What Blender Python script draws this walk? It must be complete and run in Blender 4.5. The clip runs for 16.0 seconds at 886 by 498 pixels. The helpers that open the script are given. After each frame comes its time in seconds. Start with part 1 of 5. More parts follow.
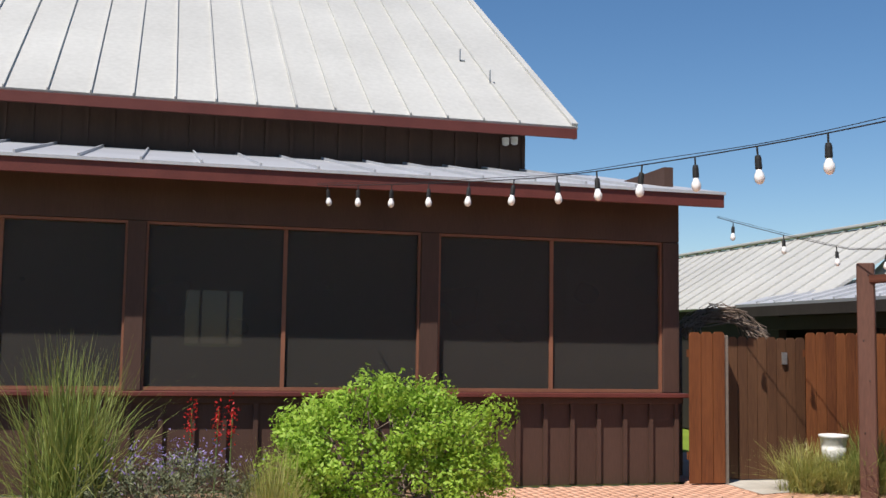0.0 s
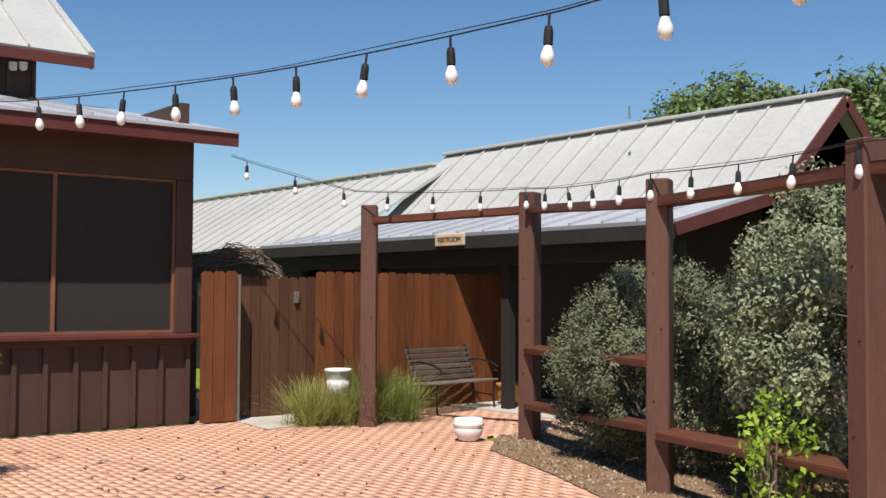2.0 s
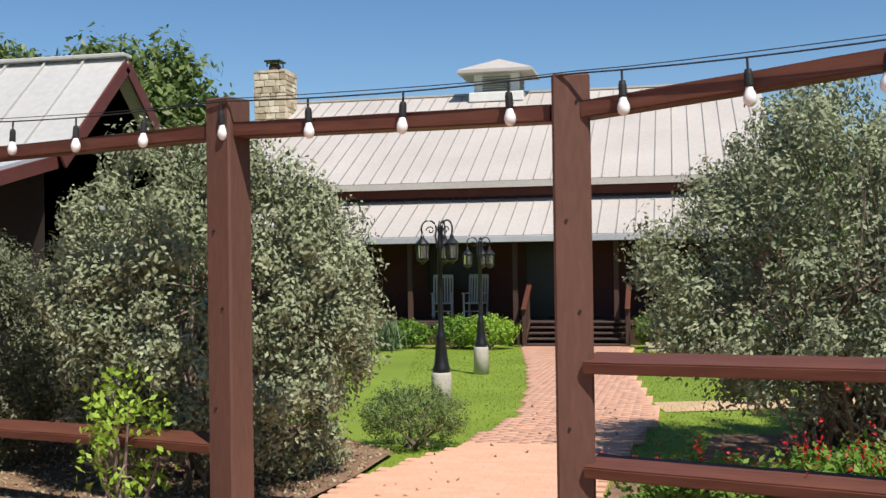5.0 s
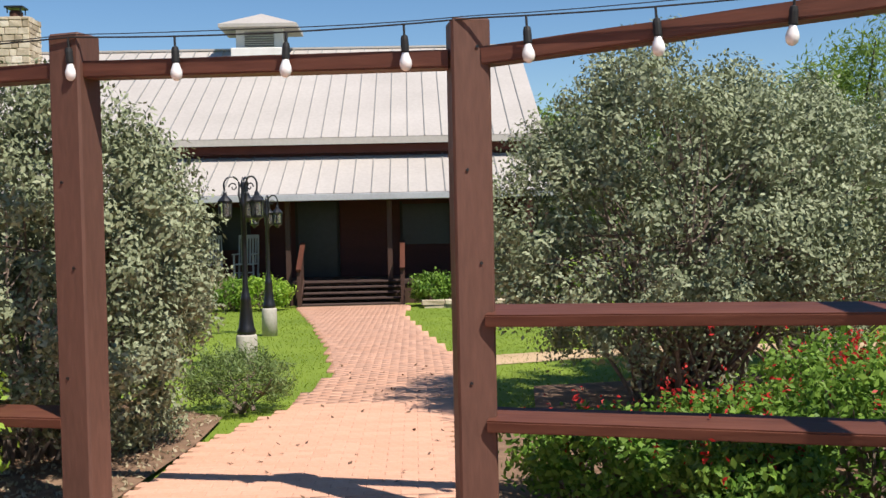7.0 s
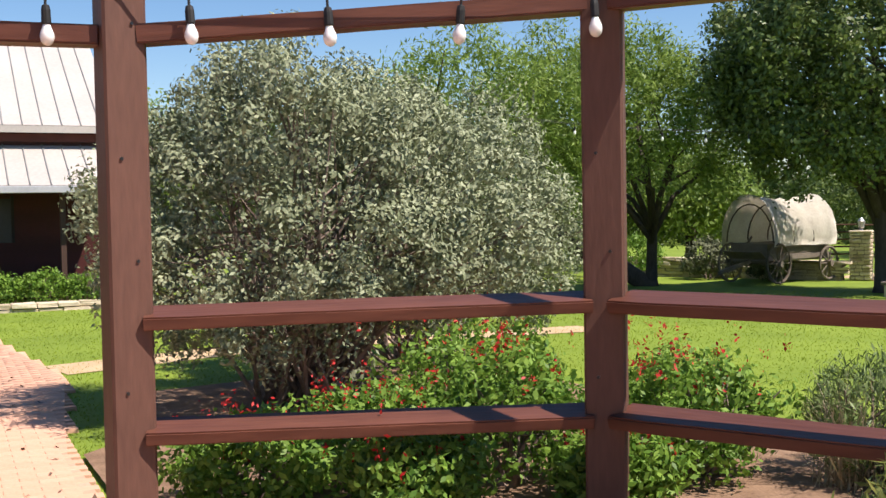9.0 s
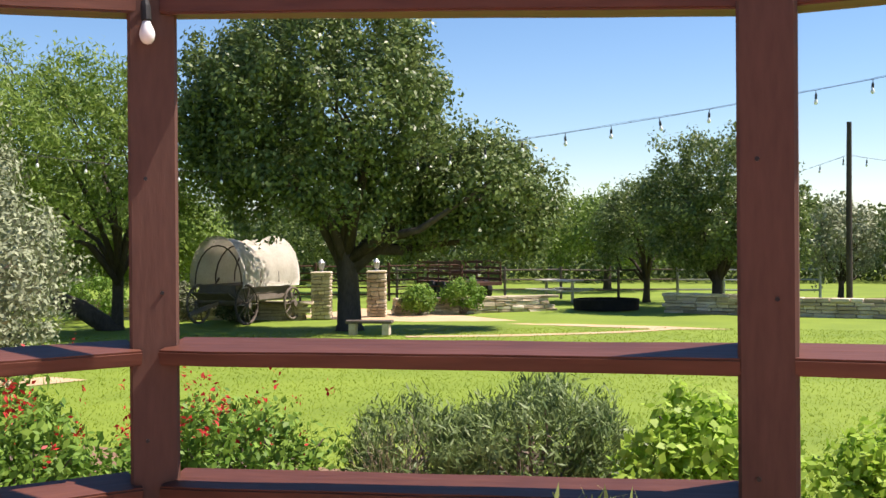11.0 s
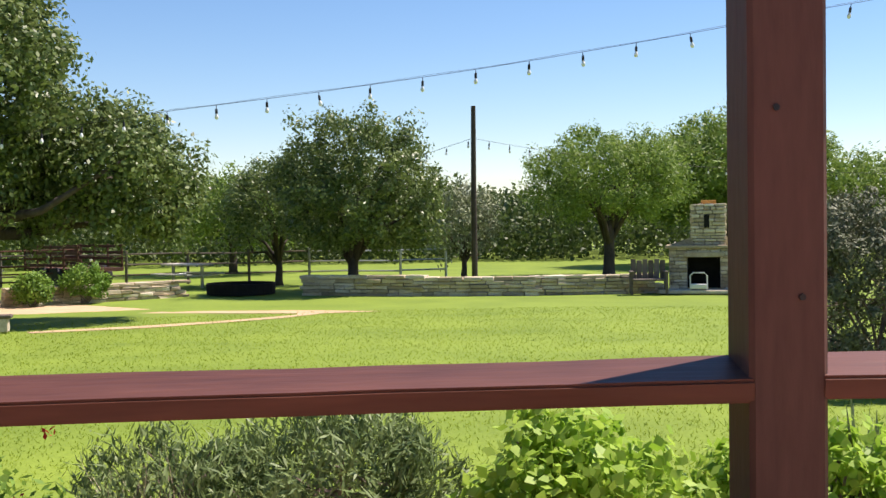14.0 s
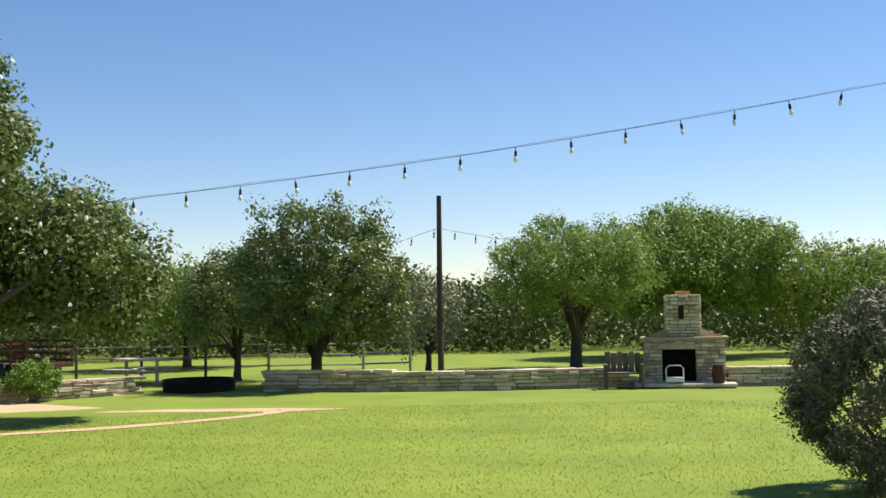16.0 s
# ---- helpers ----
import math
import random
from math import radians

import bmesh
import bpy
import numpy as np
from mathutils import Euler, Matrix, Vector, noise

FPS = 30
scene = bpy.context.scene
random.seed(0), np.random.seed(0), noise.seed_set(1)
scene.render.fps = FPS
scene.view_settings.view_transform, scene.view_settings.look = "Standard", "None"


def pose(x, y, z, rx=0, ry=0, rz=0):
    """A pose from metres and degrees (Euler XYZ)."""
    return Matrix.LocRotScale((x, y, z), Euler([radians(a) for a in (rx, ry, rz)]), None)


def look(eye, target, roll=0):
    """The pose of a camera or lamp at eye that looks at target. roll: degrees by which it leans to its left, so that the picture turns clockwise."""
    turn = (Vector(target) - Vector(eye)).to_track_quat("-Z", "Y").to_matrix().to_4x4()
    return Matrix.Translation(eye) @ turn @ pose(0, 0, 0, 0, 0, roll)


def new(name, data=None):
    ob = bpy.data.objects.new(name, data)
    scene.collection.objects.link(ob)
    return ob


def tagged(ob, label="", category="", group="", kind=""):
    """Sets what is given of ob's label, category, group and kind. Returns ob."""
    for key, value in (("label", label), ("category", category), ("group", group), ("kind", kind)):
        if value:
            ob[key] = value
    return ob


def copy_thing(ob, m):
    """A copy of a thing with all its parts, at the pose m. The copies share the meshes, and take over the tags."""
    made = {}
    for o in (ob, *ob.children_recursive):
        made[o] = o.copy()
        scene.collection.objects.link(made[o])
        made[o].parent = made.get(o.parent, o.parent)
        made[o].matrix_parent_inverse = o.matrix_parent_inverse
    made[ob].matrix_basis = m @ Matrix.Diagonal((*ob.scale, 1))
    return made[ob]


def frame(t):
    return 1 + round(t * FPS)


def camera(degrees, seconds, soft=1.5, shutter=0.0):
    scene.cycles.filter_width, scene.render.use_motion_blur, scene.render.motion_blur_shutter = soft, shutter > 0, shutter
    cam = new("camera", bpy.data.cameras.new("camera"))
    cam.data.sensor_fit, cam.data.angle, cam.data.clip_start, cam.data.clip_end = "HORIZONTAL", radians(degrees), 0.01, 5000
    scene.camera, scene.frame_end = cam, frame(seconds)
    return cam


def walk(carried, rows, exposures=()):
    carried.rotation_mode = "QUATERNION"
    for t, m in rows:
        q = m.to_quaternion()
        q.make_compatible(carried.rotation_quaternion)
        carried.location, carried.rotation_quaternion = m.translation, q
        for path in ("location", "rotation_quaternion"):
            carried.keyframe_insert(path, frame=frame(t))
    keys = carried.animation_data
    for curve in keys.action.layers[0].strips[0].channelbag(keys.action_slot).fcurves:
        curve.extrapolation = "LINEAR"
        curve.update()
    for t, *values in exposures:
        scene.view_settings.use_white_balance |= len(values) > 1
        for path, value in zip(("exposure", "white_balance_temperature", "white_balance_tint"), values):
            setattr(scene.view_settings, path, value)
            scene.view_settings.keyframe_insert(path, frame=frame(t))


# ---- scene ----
cam = camera(44.5, 16.0)
PATH = [
    (0, (-0.669, -1.786, 1.624), (-0.171, 0.142, 1.801), 0.9),
    (0.5, (-0.553, -1.763, 1.619), (0.071, 0.128, 1.803), 0.5),
    (1, (-0.382, -1.849, 1.553), (0.397, -0.016, 1.727), -0.4),
    (1.5, (-0.22, -1.924, 1.545), (0.779, -0.195, 1.657), -0.4),
    (2, (-0.174, -1.81, 1.568), (1.054, -0.234, 1.652), 0.3),
    (2.5, (-0.092, -1.688, 1.555), (1.344, -0.3, 1.669), 0.7),
    (3, (-0.114, -1.564, 1.559), (1.516, -0.409, 1.672), -0.1),
    (3.5, (-0.156, -1.414, 1.562), (1.617, -0.493, 1.635), -0.3),
    (4, (-0.112, -1.23, 1.548), (1.748, -0.496, 1.596), -0.5),
    (4.5, (-0.04, -1.02, 1.549), (1.875, -0.445, 1.598), -0.5),
    (5, (-0.058, -0.767, 1.547), (1.898, -0.35, 1.573), -0.8),
    (7.5, (0.137, 0.143, 1.508), (2.127, -0.053, 1.458), -0.9),
    (8, (0.188, 0.258, 1.518), (2.151, -0.123, 1.477), -0.7),
    (8.5, (0.326, 0.371, 1.509), (2.231, -0.234, 1.451), -1.3),
    (9, (0.418, 0.441, 1.502), (2.237, -0.387, 1.43), -1.0),
    (9.5, (0.551, 0.461, 1.5), (2.216, -0.647, 1.455), -0.6),
    (10, (0.78, 0.422, 1.473), (2.278, -0.904, 1.462), 0.1),
    (10.2, (0.849, 0.445, 1.474), (2.284, -0.948, 1.467), 0.1),
    (12.5, (1.793, 0.28, 1.488), (2.625, -1.538, 1.472), -0.8),
    (13, (1.997, 0.09, 1.488), (2.715, -1.777, 1.473), -0.5),
    (13.5, (2.259, -0.072, 1.497), (2.881, -1.973, 1.464), -0.9),
    (14, (2.477, -0.265, 1.489), (3.039, -2.183, 1.44), -0.8),
    (14.5, (2.689, -0.396, 1.491), (3.227, -2.322, 1.471), -1.0),
    (15, (2.904, -0.545, 1.5), (3.391, -2.485, 1.508), -1.6),
    (15.5, (3.097, -0.793, 1.526), (3.562, -2.738, 1.585), -1.5),
    (16, (3.239, -0.972, 1.533), (3.706, -2.913, 1.65), -1.0),
]
walk(cam, [(t, look(e, a, r)) for t, e, a, r in PATH], [(0, 0.3, 6550, 12), (4, 0.35, 6550, 12), (7.5, 0.45, 6600, 13), (8.5, 0.62, 6700, 15), (10, 0.95, 6850, 20), (12.5, 0.95, 6850, 20), (16, 0.68, 6850, 20)])

# ---- world and sun ----
SUN = Vector((-0.48, -0.43, 1.0)).normalized()
world = bpy.data.worlds.new("sky")
scene.world = world
world.use_nodes = True
sky = world.node_tree.nodes.new("ShaderNodeTexSky")
sky.sky_type, sky.sun_disc = "NISHITA", False
sky.sun_elevation = math.asin(SUN.z)
sky.sun_rotation = math.atan2(SUN.x, SUN.y)
sky.air_density, sky.dust_density, sky.ozone_density = 1.0, 0.0, 3.5
tone = world.node_tree.nodes.new("ShaderNodeHueSaturation")
tone.inputs["Saturation"].default_value = 1.18
world.node_tree.links.new(sky.outputs[0], tone.inputs["Color"])
world.node_tree.links.new(tone.outputs[0], world.node_tree.nodes["Background"].inputs[0])
world.node_tree.nodes["Background"].inputs[1].default_value = 0.085
sun = new("sun", bpy.data.lights.new("sun", "SUN"))
sun.data.energy, sun.data.angle, sun.data.color = 5.0, radians(0.55), (1.0, 0.95, 0.87)
sun.matrix_world = look(SUN * 50, (0, 0, 0))


# ---- materials ----
def material(name, a, b, scale=6.0, rough=0.8, bump=0.25, fine=60.0, stretch=(1, 1, 1), metal=0.0, island=0.0, spec=0.3, third=None, obrand=0.0):
    """Two noise scales between colours a and b, a bump, and tone that varies from piece to piece."""
    m = bpy.data.materials.new(name)
    m.use_nodes = True
    nt = m.node_tree
    N, L = nt.nodes.new, nt.links.new
    bs = nt.nodes["Principled BSDF"]
    co = N("ShaderNodeTexCoord")
    mp = N("ShaderNodeMapping")
    mp.inputs["Scale"].default_value = stretch
    L(co.outputs["Object"], mp.inputs[0])
    n1, n2 = N("ShaderNodeTexNoise"), N("ShaderNodeTexNoise")
    n1.inputs["Scale"].default_value, n1.inputs["Detail"].default_value = scale, 5
    n2.inputs["Scale"].default_value, n2.inputs["Detail"].default_value = fine, 4
    L(mp.outputs[0], n1.inputs[0]), L(mp.outputs[0], n2.inputs[0])
    mx = N("ShaderNodeMath")
    mx.operation = "MULTIPLY_ADD"
    mx.inputs[1].default_value = 0.45
    L(n2.outputs["Fac"], mx.inputs[0])
    sc = N("ShaderNodeMath")
    sc.operation, sc.inputs[1].default_value = "MULTIPLY", 0.55
    L(n1.outputs["Fac"], sc.inputs[0])
    L(sc.outputs[0], mx.inputs[2])
    fac = mx.outputs[0]
    if island or obrand:
        src = N("ShaderNodeNewGeometry").outputs["Random Per Island"] if island else N("ShaderNodeObjectInfo").outputs["Random"]
        ad = N("ShaderNodeMath")
        ad.operation = "MULTIPLY_ADD"
        ad.inputs[1].default_value = island or obrand
        L(src, ad.inputs[0])
        L(fac, ad.inputs[2])
        sb = N("ShaderNodeMath")
        sb.operation, sb.inputs[1].default_value = "SUBTRACT", (island or obrand) / 2
        L(ad.outputs[0], sb.inputs[0])
        fac = sb.outputs[0]
    cr = N("ShaderNodeValToRGB")
    cr.color_ramp.elements[0].position, cr.color_ramp.elements[0].color = 0.3, (*a, 1)
    cr.color_ramp.elements[1].position, cr.color_ramp.elements[1].color = 0.7, (*b, 1)
    if third:
        e = cr.color_ramp.elements.new(0.85)
        e.color = (*third, 1)
    L(fac, cr.inputs[0])
    L(cr.outputs[0], bs.inputs["Base Color"])
    bs.inputs["Roughness"].default_value, bs.inputs["Metallic"].default_value = rough, metal
    bs.inputs["Specular IOR Level"].default_value = spec
    if bump:
        bp = N("ShaderNodeBump")
        bp.inputs["Strength"].default_value, bp.inputs["Distance"].default_value = bump, 0.01
        L(mx.outputs[0], bp.inputs["Height"])
        L(bp.outputs[0], bs.inputs["Normal"])
    return m


def leaf_material(name, a, b, trans=0.35, rough=0.5):
    m = material(name, a, b, scale=1.2, rough=rough, bump=0, fine=9, island=0.3, spec=0.25)
    nt = m.node_tree
    bs, out = nt.nodes["Principled BSDF"], nt.nodes["Material Output"]
    tr, mix = nt.nodes.new("ShaderNodeBsdfTranslucent"), nt.nodes.new("ShaderNodeMixShader")
    mix.inputs[0].default_value = trans
    ramp = [n for n in nt.nodes if n.type == "VALTORGB"][0]
    nt.links.new(ramp.outputs[0], tr.inputs[0])
    nt.links.new(bs.outputs[0], mix.inputs[1])
    nt.links.new(tr.outputs[0], mix.inputs[2])
    nt.links.new(mix.outputs[0], out.inputs[0])
    return m


M = {}
M["fence"] = material("fence_paint", (0.07, 0.024, 0.015), (0.15, 0.055, 0.034), 2.2, 0.5, 0.5, 34, (0.12, 1, 1), third=(0.27, 0.15, 0.1), obrand=0.15)
M["post"] = material("post_paint", (0.085, 0.040, 0.028), (0.14, 0.066, 0.046), 2.5, 0.6, 0.35, 40, (1, 1, 0.2), third=(0.2, 0.1, 0.07), obrand=0.12)
M["brown"] = material("brown_paint", (0.055, 0.029, 0.021), (0.085, 0.046, 0.034), 2.0, 0.6, 0.25, 50, (1, 1, 0.15), obrand=0.15)
M["maroon"] = material("maroon_trim", (0.085, 0.022, 0.018), (0.14, 0.038, 0.03), 3, 0.5, 0.2, 60)
M["dark"] = material("dark_siding", (0.02, 0.016, 0.014), (0.034, 0.027, 0.024), 3, 0.7, 0.2, 50, (1, 1, 0.2))
M["red"] = material("dark_red_siding", (0.045, 0.010, 0.008), (0.08, 0.018, 0.014), 3, 0.6, 0.2, 50, (1, 0.2, 1))
M["cedar"] = material("cedar_board", (0.085, 0.026, 0.010), (0.2, 0.07, 0.024), 3.0, 0.6, 0.3, 40, (1.5, 1.5, 0.12), obrand=0.18)
M["gate_cedar"] = material("weathered_cedar", (0.06, 0.026, 0.013), (0.13, 0.062, 0.03), 3.0, 0.7, 0.3, 40, (1.5, 1.5, 0.12), obrand=0.15)
M["roof"] = material("metal_roof", (0.38, 0.375, 0.355), (0.5, 0.495, 0.47), 0.5, 0.5, 0.08, 12, (1, 1, 1), metal=0.0, spec=0.5, obrand=0.06)
M["roof_warm"] = material("metal_roof_warm", (0.38, 0.345, 0.31), (0.5, 0.46, 0.42), 0.5, 0.5, 0.08, 12, spec=0.4)
M["roof_low"] = material("porch_roof_metal", (0.32, 0.33, 0.35), (0.46, 0.47, 0.5), 1.0, 0.4, 0.1, 20, spec=0.5)
M["seam"] = material("roof_seam", (0.2, 0.2, 0.19), (0.3, 0.3, 0.29), 2, 0.5, 0.0, 20)
M["screen_frame"] = material("screen_frame", (0.18, 0.075, 0.045), (0.26, 0.11, 0.065), 3, 0.5, 0.1, 40)
M["brick"] = material("clay_paver", (0.56, 0.3, 0.195), (0.68, 0.4, 0.28), 0.9, 0.85, 0.25, 45, island=0.16, third=(0.7, 0.46, 0.35))
M["brick_ob"] = material("clay_paver_single", (0.56, 0.3, 0.195), (0.68, 0.4, 0.28), 0.9, 0.85, 0.25, 45, obrand=0.16, third=(0.7, 0.46, 0.35))
M["joint"] = material("paver_joint", (0.46, 0.25, 0.16), (0.58, 0.35, 0.25), 3, 0.95, 0.3, 50)
M["grass"] = material("lawn", (0.105, 0.165, 0.016), (0.205, 0.28, 0.03), 0.55, 0.9, 0.8, 26, third=(0.31, 0.35, 0.045))
M["blade"] = leaf_material("grass_blade", (0.15, 0.22, 0.013), (0.28, 0.37, 0.028), 0.5)
M["dirt"] = material("dirt_path", (0.4, 0.27, 0.15), (0.58, 0.42, 0.26), 1.5, 0.95, 0.4, 30)
M["mulch"] = material("mulch", (0.12, 0.068, 0.04), (0.3, 0.19, 0.12), 6, 0.95, 0.8, 60)
M["bark"] = material("bark", (0.035, 0.026, 0.02), (0.1, 0.08, 0.065), 5, 0.9, 0.8, 30, (1, 1, 0.3))
M["twig"] = material("twig", (0.12, 0.085, 0.065), (0.26, 0.2, 0.16), 5, 0.9, 0.3, 30)
M["stone"] = material("limestone", (0.34, 0.27, 0.18), (0.62, 0.53, 0.39), 4, 0.9, 0.5, 25, island=0.5, third=(0.7, 0.65, 0.55))
M["stone_ob"] = material("limestone_single", (0.34, 0.27, 0.18), (0.62, 0.53, 0.39), 4, 0.9, 0.5, 25, obrand=0.5, third=(0.7, 0.65, 0.55))
M["mortar"] = material("mortar", (0.2, 0.17, 0.13), (0.3, 0.26, 0.2), 6, 0.95, 0.3, 40)
M["black"] = material("black_iron_and_dark_pane", (0.006, 0.006, 0.007), (0.016, 0.016, 0.018), 8, 0.35, 0.15, 60, spec=0.5)
M["rubber"] = material("black_rubber", (0.012, 0.012, 0.012), (0.025, 0.025, 0.025), 8, 0.6, 0.1, 60)
M["soot"] = material("soot", (0.008, 0.007, 0.006), (0.02, 0.018, 0.016), 6, 0.95, 0.3, 40)
M["concrete"] = material("concrete", (0.36, 0.33, 0.28), (0.55, 0.51, 0.45), 4, 0.9, 0.3, 40)
M["white"] = material("white_paint", (0.62, 0.6, 0.56), (0.78, 0.77, 0.74), 4, 0.6, 0.15, 40)
M["bulb"] = material("frosted_bulb", (0.74, 0.72, 0.7), (0.84, 0.83, 0.81), 4, 0.25, 0.0, 20, spec=0.5)
M["canvas"] = material("canvas", (0.6, 0.55, 0.45), (0.78, 0.74, 0.65), 2.5, 0.9, 0.5, 20)
M["greywood"] = material("weathered_wood", (0.09, 0.07, 0.055), (0.2, 0.165, 0.135), 3, 0.85, 0.4, 40, (1, 1, 1), obrand=0.25)
M["chair"] = material("grey_chair_paint", (0.35, 0.35, 0.34), (0.5, 0.5, 0.48), 4, 0.6, 0.1, 40)
M["terracotta"] = material("glazed_clay", (0.42, 0.17, 0.03), (0.6, 0.29, 0.06), 4, 0.35, 0.15, 30, spec=0.5)
M["rust"] = material("rusty_steel", (0.05, 0.022, 0.014), (0.12, 0.055, 0.035), 4, 0.8, 0.3, 40)
M["steel"] = material("galvanised_steel", (0.3, 0.3, 0.3), (0.5, 0.5, 0.5), 5, 0.4, 0.1, 30, metal=0.7)
M["sign"] = material("tan_sign_board", (0.5, 0.36, 0.22), (0.64, 0.5, 0.34), 4, 0.7, 0.2, 40)
M["floor"] = material("porch_boards", (0.05, 0.03, 0.025), (0.1, 0.065, 0.055), 3, 0.7, 0.2, 40)
M["sage"] = leaf_material("sage_leaf", (0.13, 0.155, 0.075), (0.35, 0.38, 0.235), 0.12, 0.6)
M["sage_dark"] = leaf_material("dark_sage_leaf", (0.08, 0.095, 0.048), (0.2, 0.215, 0.125), 0.1, 0.65)
M["bright"] = leaf_material("bright_leaf", (0.19, 0.34, 0.025), (0.45, 0.62, 0.1), 0.45)
M["oak"] = leaf_material("oak_leaf", (0.06, 0.1, 0.026), (0.21, 0.27, 0.085), 0.3, 0.4)
M["far"] = leaf_material("far_leaf", (0.045, 0.08, 0.022), (0.12, 0.165, 0.05), 0.25)
M["mesquite"] = leaf_material("mesquite_leaf", (0.09, 0.16, 0.025), (0.26, 0.36, 0.075), 0.38)
M["salvia"] = leaf_material("salvia_leaf", (0.07, 0.16, 0.018), (0.24, 0.38, 0.06), 0.35)
M["rosemary"] = leaf_material("rosemary_leaf", (0.08, 0.13, 0.035), (0.22, 0.29, 0.1), 0.25)
M["yucca"] = leaf_material("yucca_leaf", (0.06, 0.10, 0.045), (0.19, 0.25, 0.13), 0.15)
M["straw"] = leaf_material("feather_grass", (0.24, 0.27, 0.055), (0.5, 0.48, 0.18), 0.4)
M["greengrass"] = leaf_material("fountain_grass", (0.14, 0.2, 0.04), (0.36, 0.4, 0.13), 0.35)
M["redflower"] = leaf_material("red_petal", (0.4, 0.012, 0.014), (0.62, 0.05, 0.04), 0.3)
M["purple"] = leaf_material("purple_petal", (0.22, 0.16, 0.42), (0.4, 0.33, 0.6), 0.3)
M["litter"] = leaf_material("dry_leaf", (0.08, 0.045, 0.025), (0.2, 0.12, 0.07), 0.1)
M["deadgrass"] = leaf_material("dry_stem", (0.3, 0.24, 0.14), (0.5, 0.42, 0.28), 0.2)


def glass_screen():
    m = bpy.data.materials.new("window_screen")
    m.use_nodes = True
    nt = m.node_tree
    bs, out = nt.nodes["Principled BSDF"], nt.nodes["Material Output"]
    no, cr = nt.nodes.new("ShaderNodeTexNoise"), nt.nodes.new("ShaderNodeValToRGB")
    no.inputs["Scale"].default_value = 1.3
    cr.color_ramp.elements[0].color, cr.color_ramp.elements[1].color = (0.036, 0.033, 0.03, 1), (0.055, 0.051, 0.046, 1)
    nt.links.new(no.outputs["Fac"], cr.inputs[0])
    nt.links.new(cr.outputs[0], bs.inputs["Base Color"])
    bs.inputs["Roughness"].default_value, bs.inputs["Specular IOR Level"].default_value = 0.35, 0.12
    tr, mix = nt.nodes.new("ShaderNodeBsdfTransparent"), nt.nodes.new("ShaderNodeMixShader")
    mix.inputs[0].default_value = 0.14
    nt.links.new(bs.outputs[0], mix.inputs[1])
    nt.links.new(tr.outputs[0], mix.inputs[2])
    nt.links.new(mix.outputs[0], out.inputs[0])
    return m


def clear_glass():
    m = bpy.data.materials.new("lantern_glass")
    m.use_nodes = True
    bs = m.node_tree.nodes["Principled BSDF"]
    bs.inputs["Transmission Weight"].default_value, bs.inputs["Roughness"].default_value = 0.9, 0.15
    bs.inputs["Base Color"].default_value = (0.75, 0.72, 0.66, 1)
    return m


M["screen"], M["glass"] = glass_screen(), clear_glass()

# ---- building helpers ----
I4 = Matrix.Identity(4)


def thing(name, label, category, m=I4, group="", kind=""):
    ob = new(name)
    ob.matrix_world = m
    ob.empty_display_size = 0.2
    return tagged(ob, label, category, group, kind)


def finish(name, bm, mat, parent=None, label="", smooth=False):
    me = bpy.data.meshes.new(name)
    bm.to_mesh(me)
    bm.free()
    me.materials.append(M[mat] if isinstance(mat, str) else mat)
    if smooth:
        me.polygons.foreach_set("use_smooth", [True] * len(me.polygons))
    ob = new(name, me)
    if parent:
        ob.parent = parent
    if label:
        ob["label"] = label
    return ob


def part(name, bm, mat, parent, label="", smooth=False):
    return finish(name, bm, mat, parent, label, smooth)


def bx(bm, size, at=(0, 0, 0), rz=0.0, rx=0.0, ry=0.0, bevel=0.0):
    r = bmesh.ops.create_cube(bm, size=1, matrix=pose(*at, rx, ry, rz) @ Matrix.Diagonal((*size, 1)))
    if bevel:
        edges = list({e for v in r["verts"] for e in v.link_edges})
        bmesh.ops.bevel(bm, geom=edges, offset=bevel, segments=1, affect="EDGES")
    return bm


def box(size, at=(0, 0, 0), rz=0.0, rx=0.0, ry=0.0, bevel=0.005):
    return bx(bmesh.new(), size, at, rz, rx, ry, bevel)


def span(a, b, bevel=0.0):
    """A box between two corners."""
    a, b = Vector(a), Vector(b)
    d = b - a
    return box((abs(d.x), abs(d.y), abs(d.z)), (a + b) / 2, bevel=bevel)


def beam(bm, a, b, w, h, bevel=0.006):
    """A squared timber from a to b, w wide and h high."""
    a, b = Vector(a), Vector(b)
    d = b - a
    q = Matrix.Translation((a + b) / 2) @ d.to_track_quat("X", "Z").to_matrix().to_4x4()
    r = bmesh.ops.create_cube(bm, size=1, matrix=q @ Matrix.Diagonal((d.length, w, h, 1)))
    if bevel:
        bmesh.ops.bevel(bm, geom=list({e for v in r["verts"] for e in v.link_edges}), offset=bevel, segments=1, affect="EDGES")
    return bm


def tube(bm, pts, radii, seg=6):
    """A tapered tube through points."""
    pts = [Vector(p) for p in pts]
    rings = []
    for i, p in enumerate(pts):
        d = (pts[min(i + 1, len(pts) - 1)] - pts[max(i - 1, 0)]).normalized()
        u = d.orthogonal().normalized() if abs(d.z) > 0.95 else d.cross(Vector((0, 0, 1))).normalized()
        v = d.cross(u)
        r = radii[i] if isinstance(radii, (list, tuple)) else radii
        rings.append([bm.verts.new(p + r * (math.cos(k * math.tau / seg) * u + math.sin(k * math.tau / seg) * v)) for k in range(seg)])
    for a, b in zip(rings, rings[1:]):
        for k in range(seg):
            bm.faces.new((a[k], a[(k + 1) % seg], b[(k + 1) % seg], b[k]))
    bm.faces.new(rings[0][::-1])
    bm.faces.new(rings[-1])
    return bm


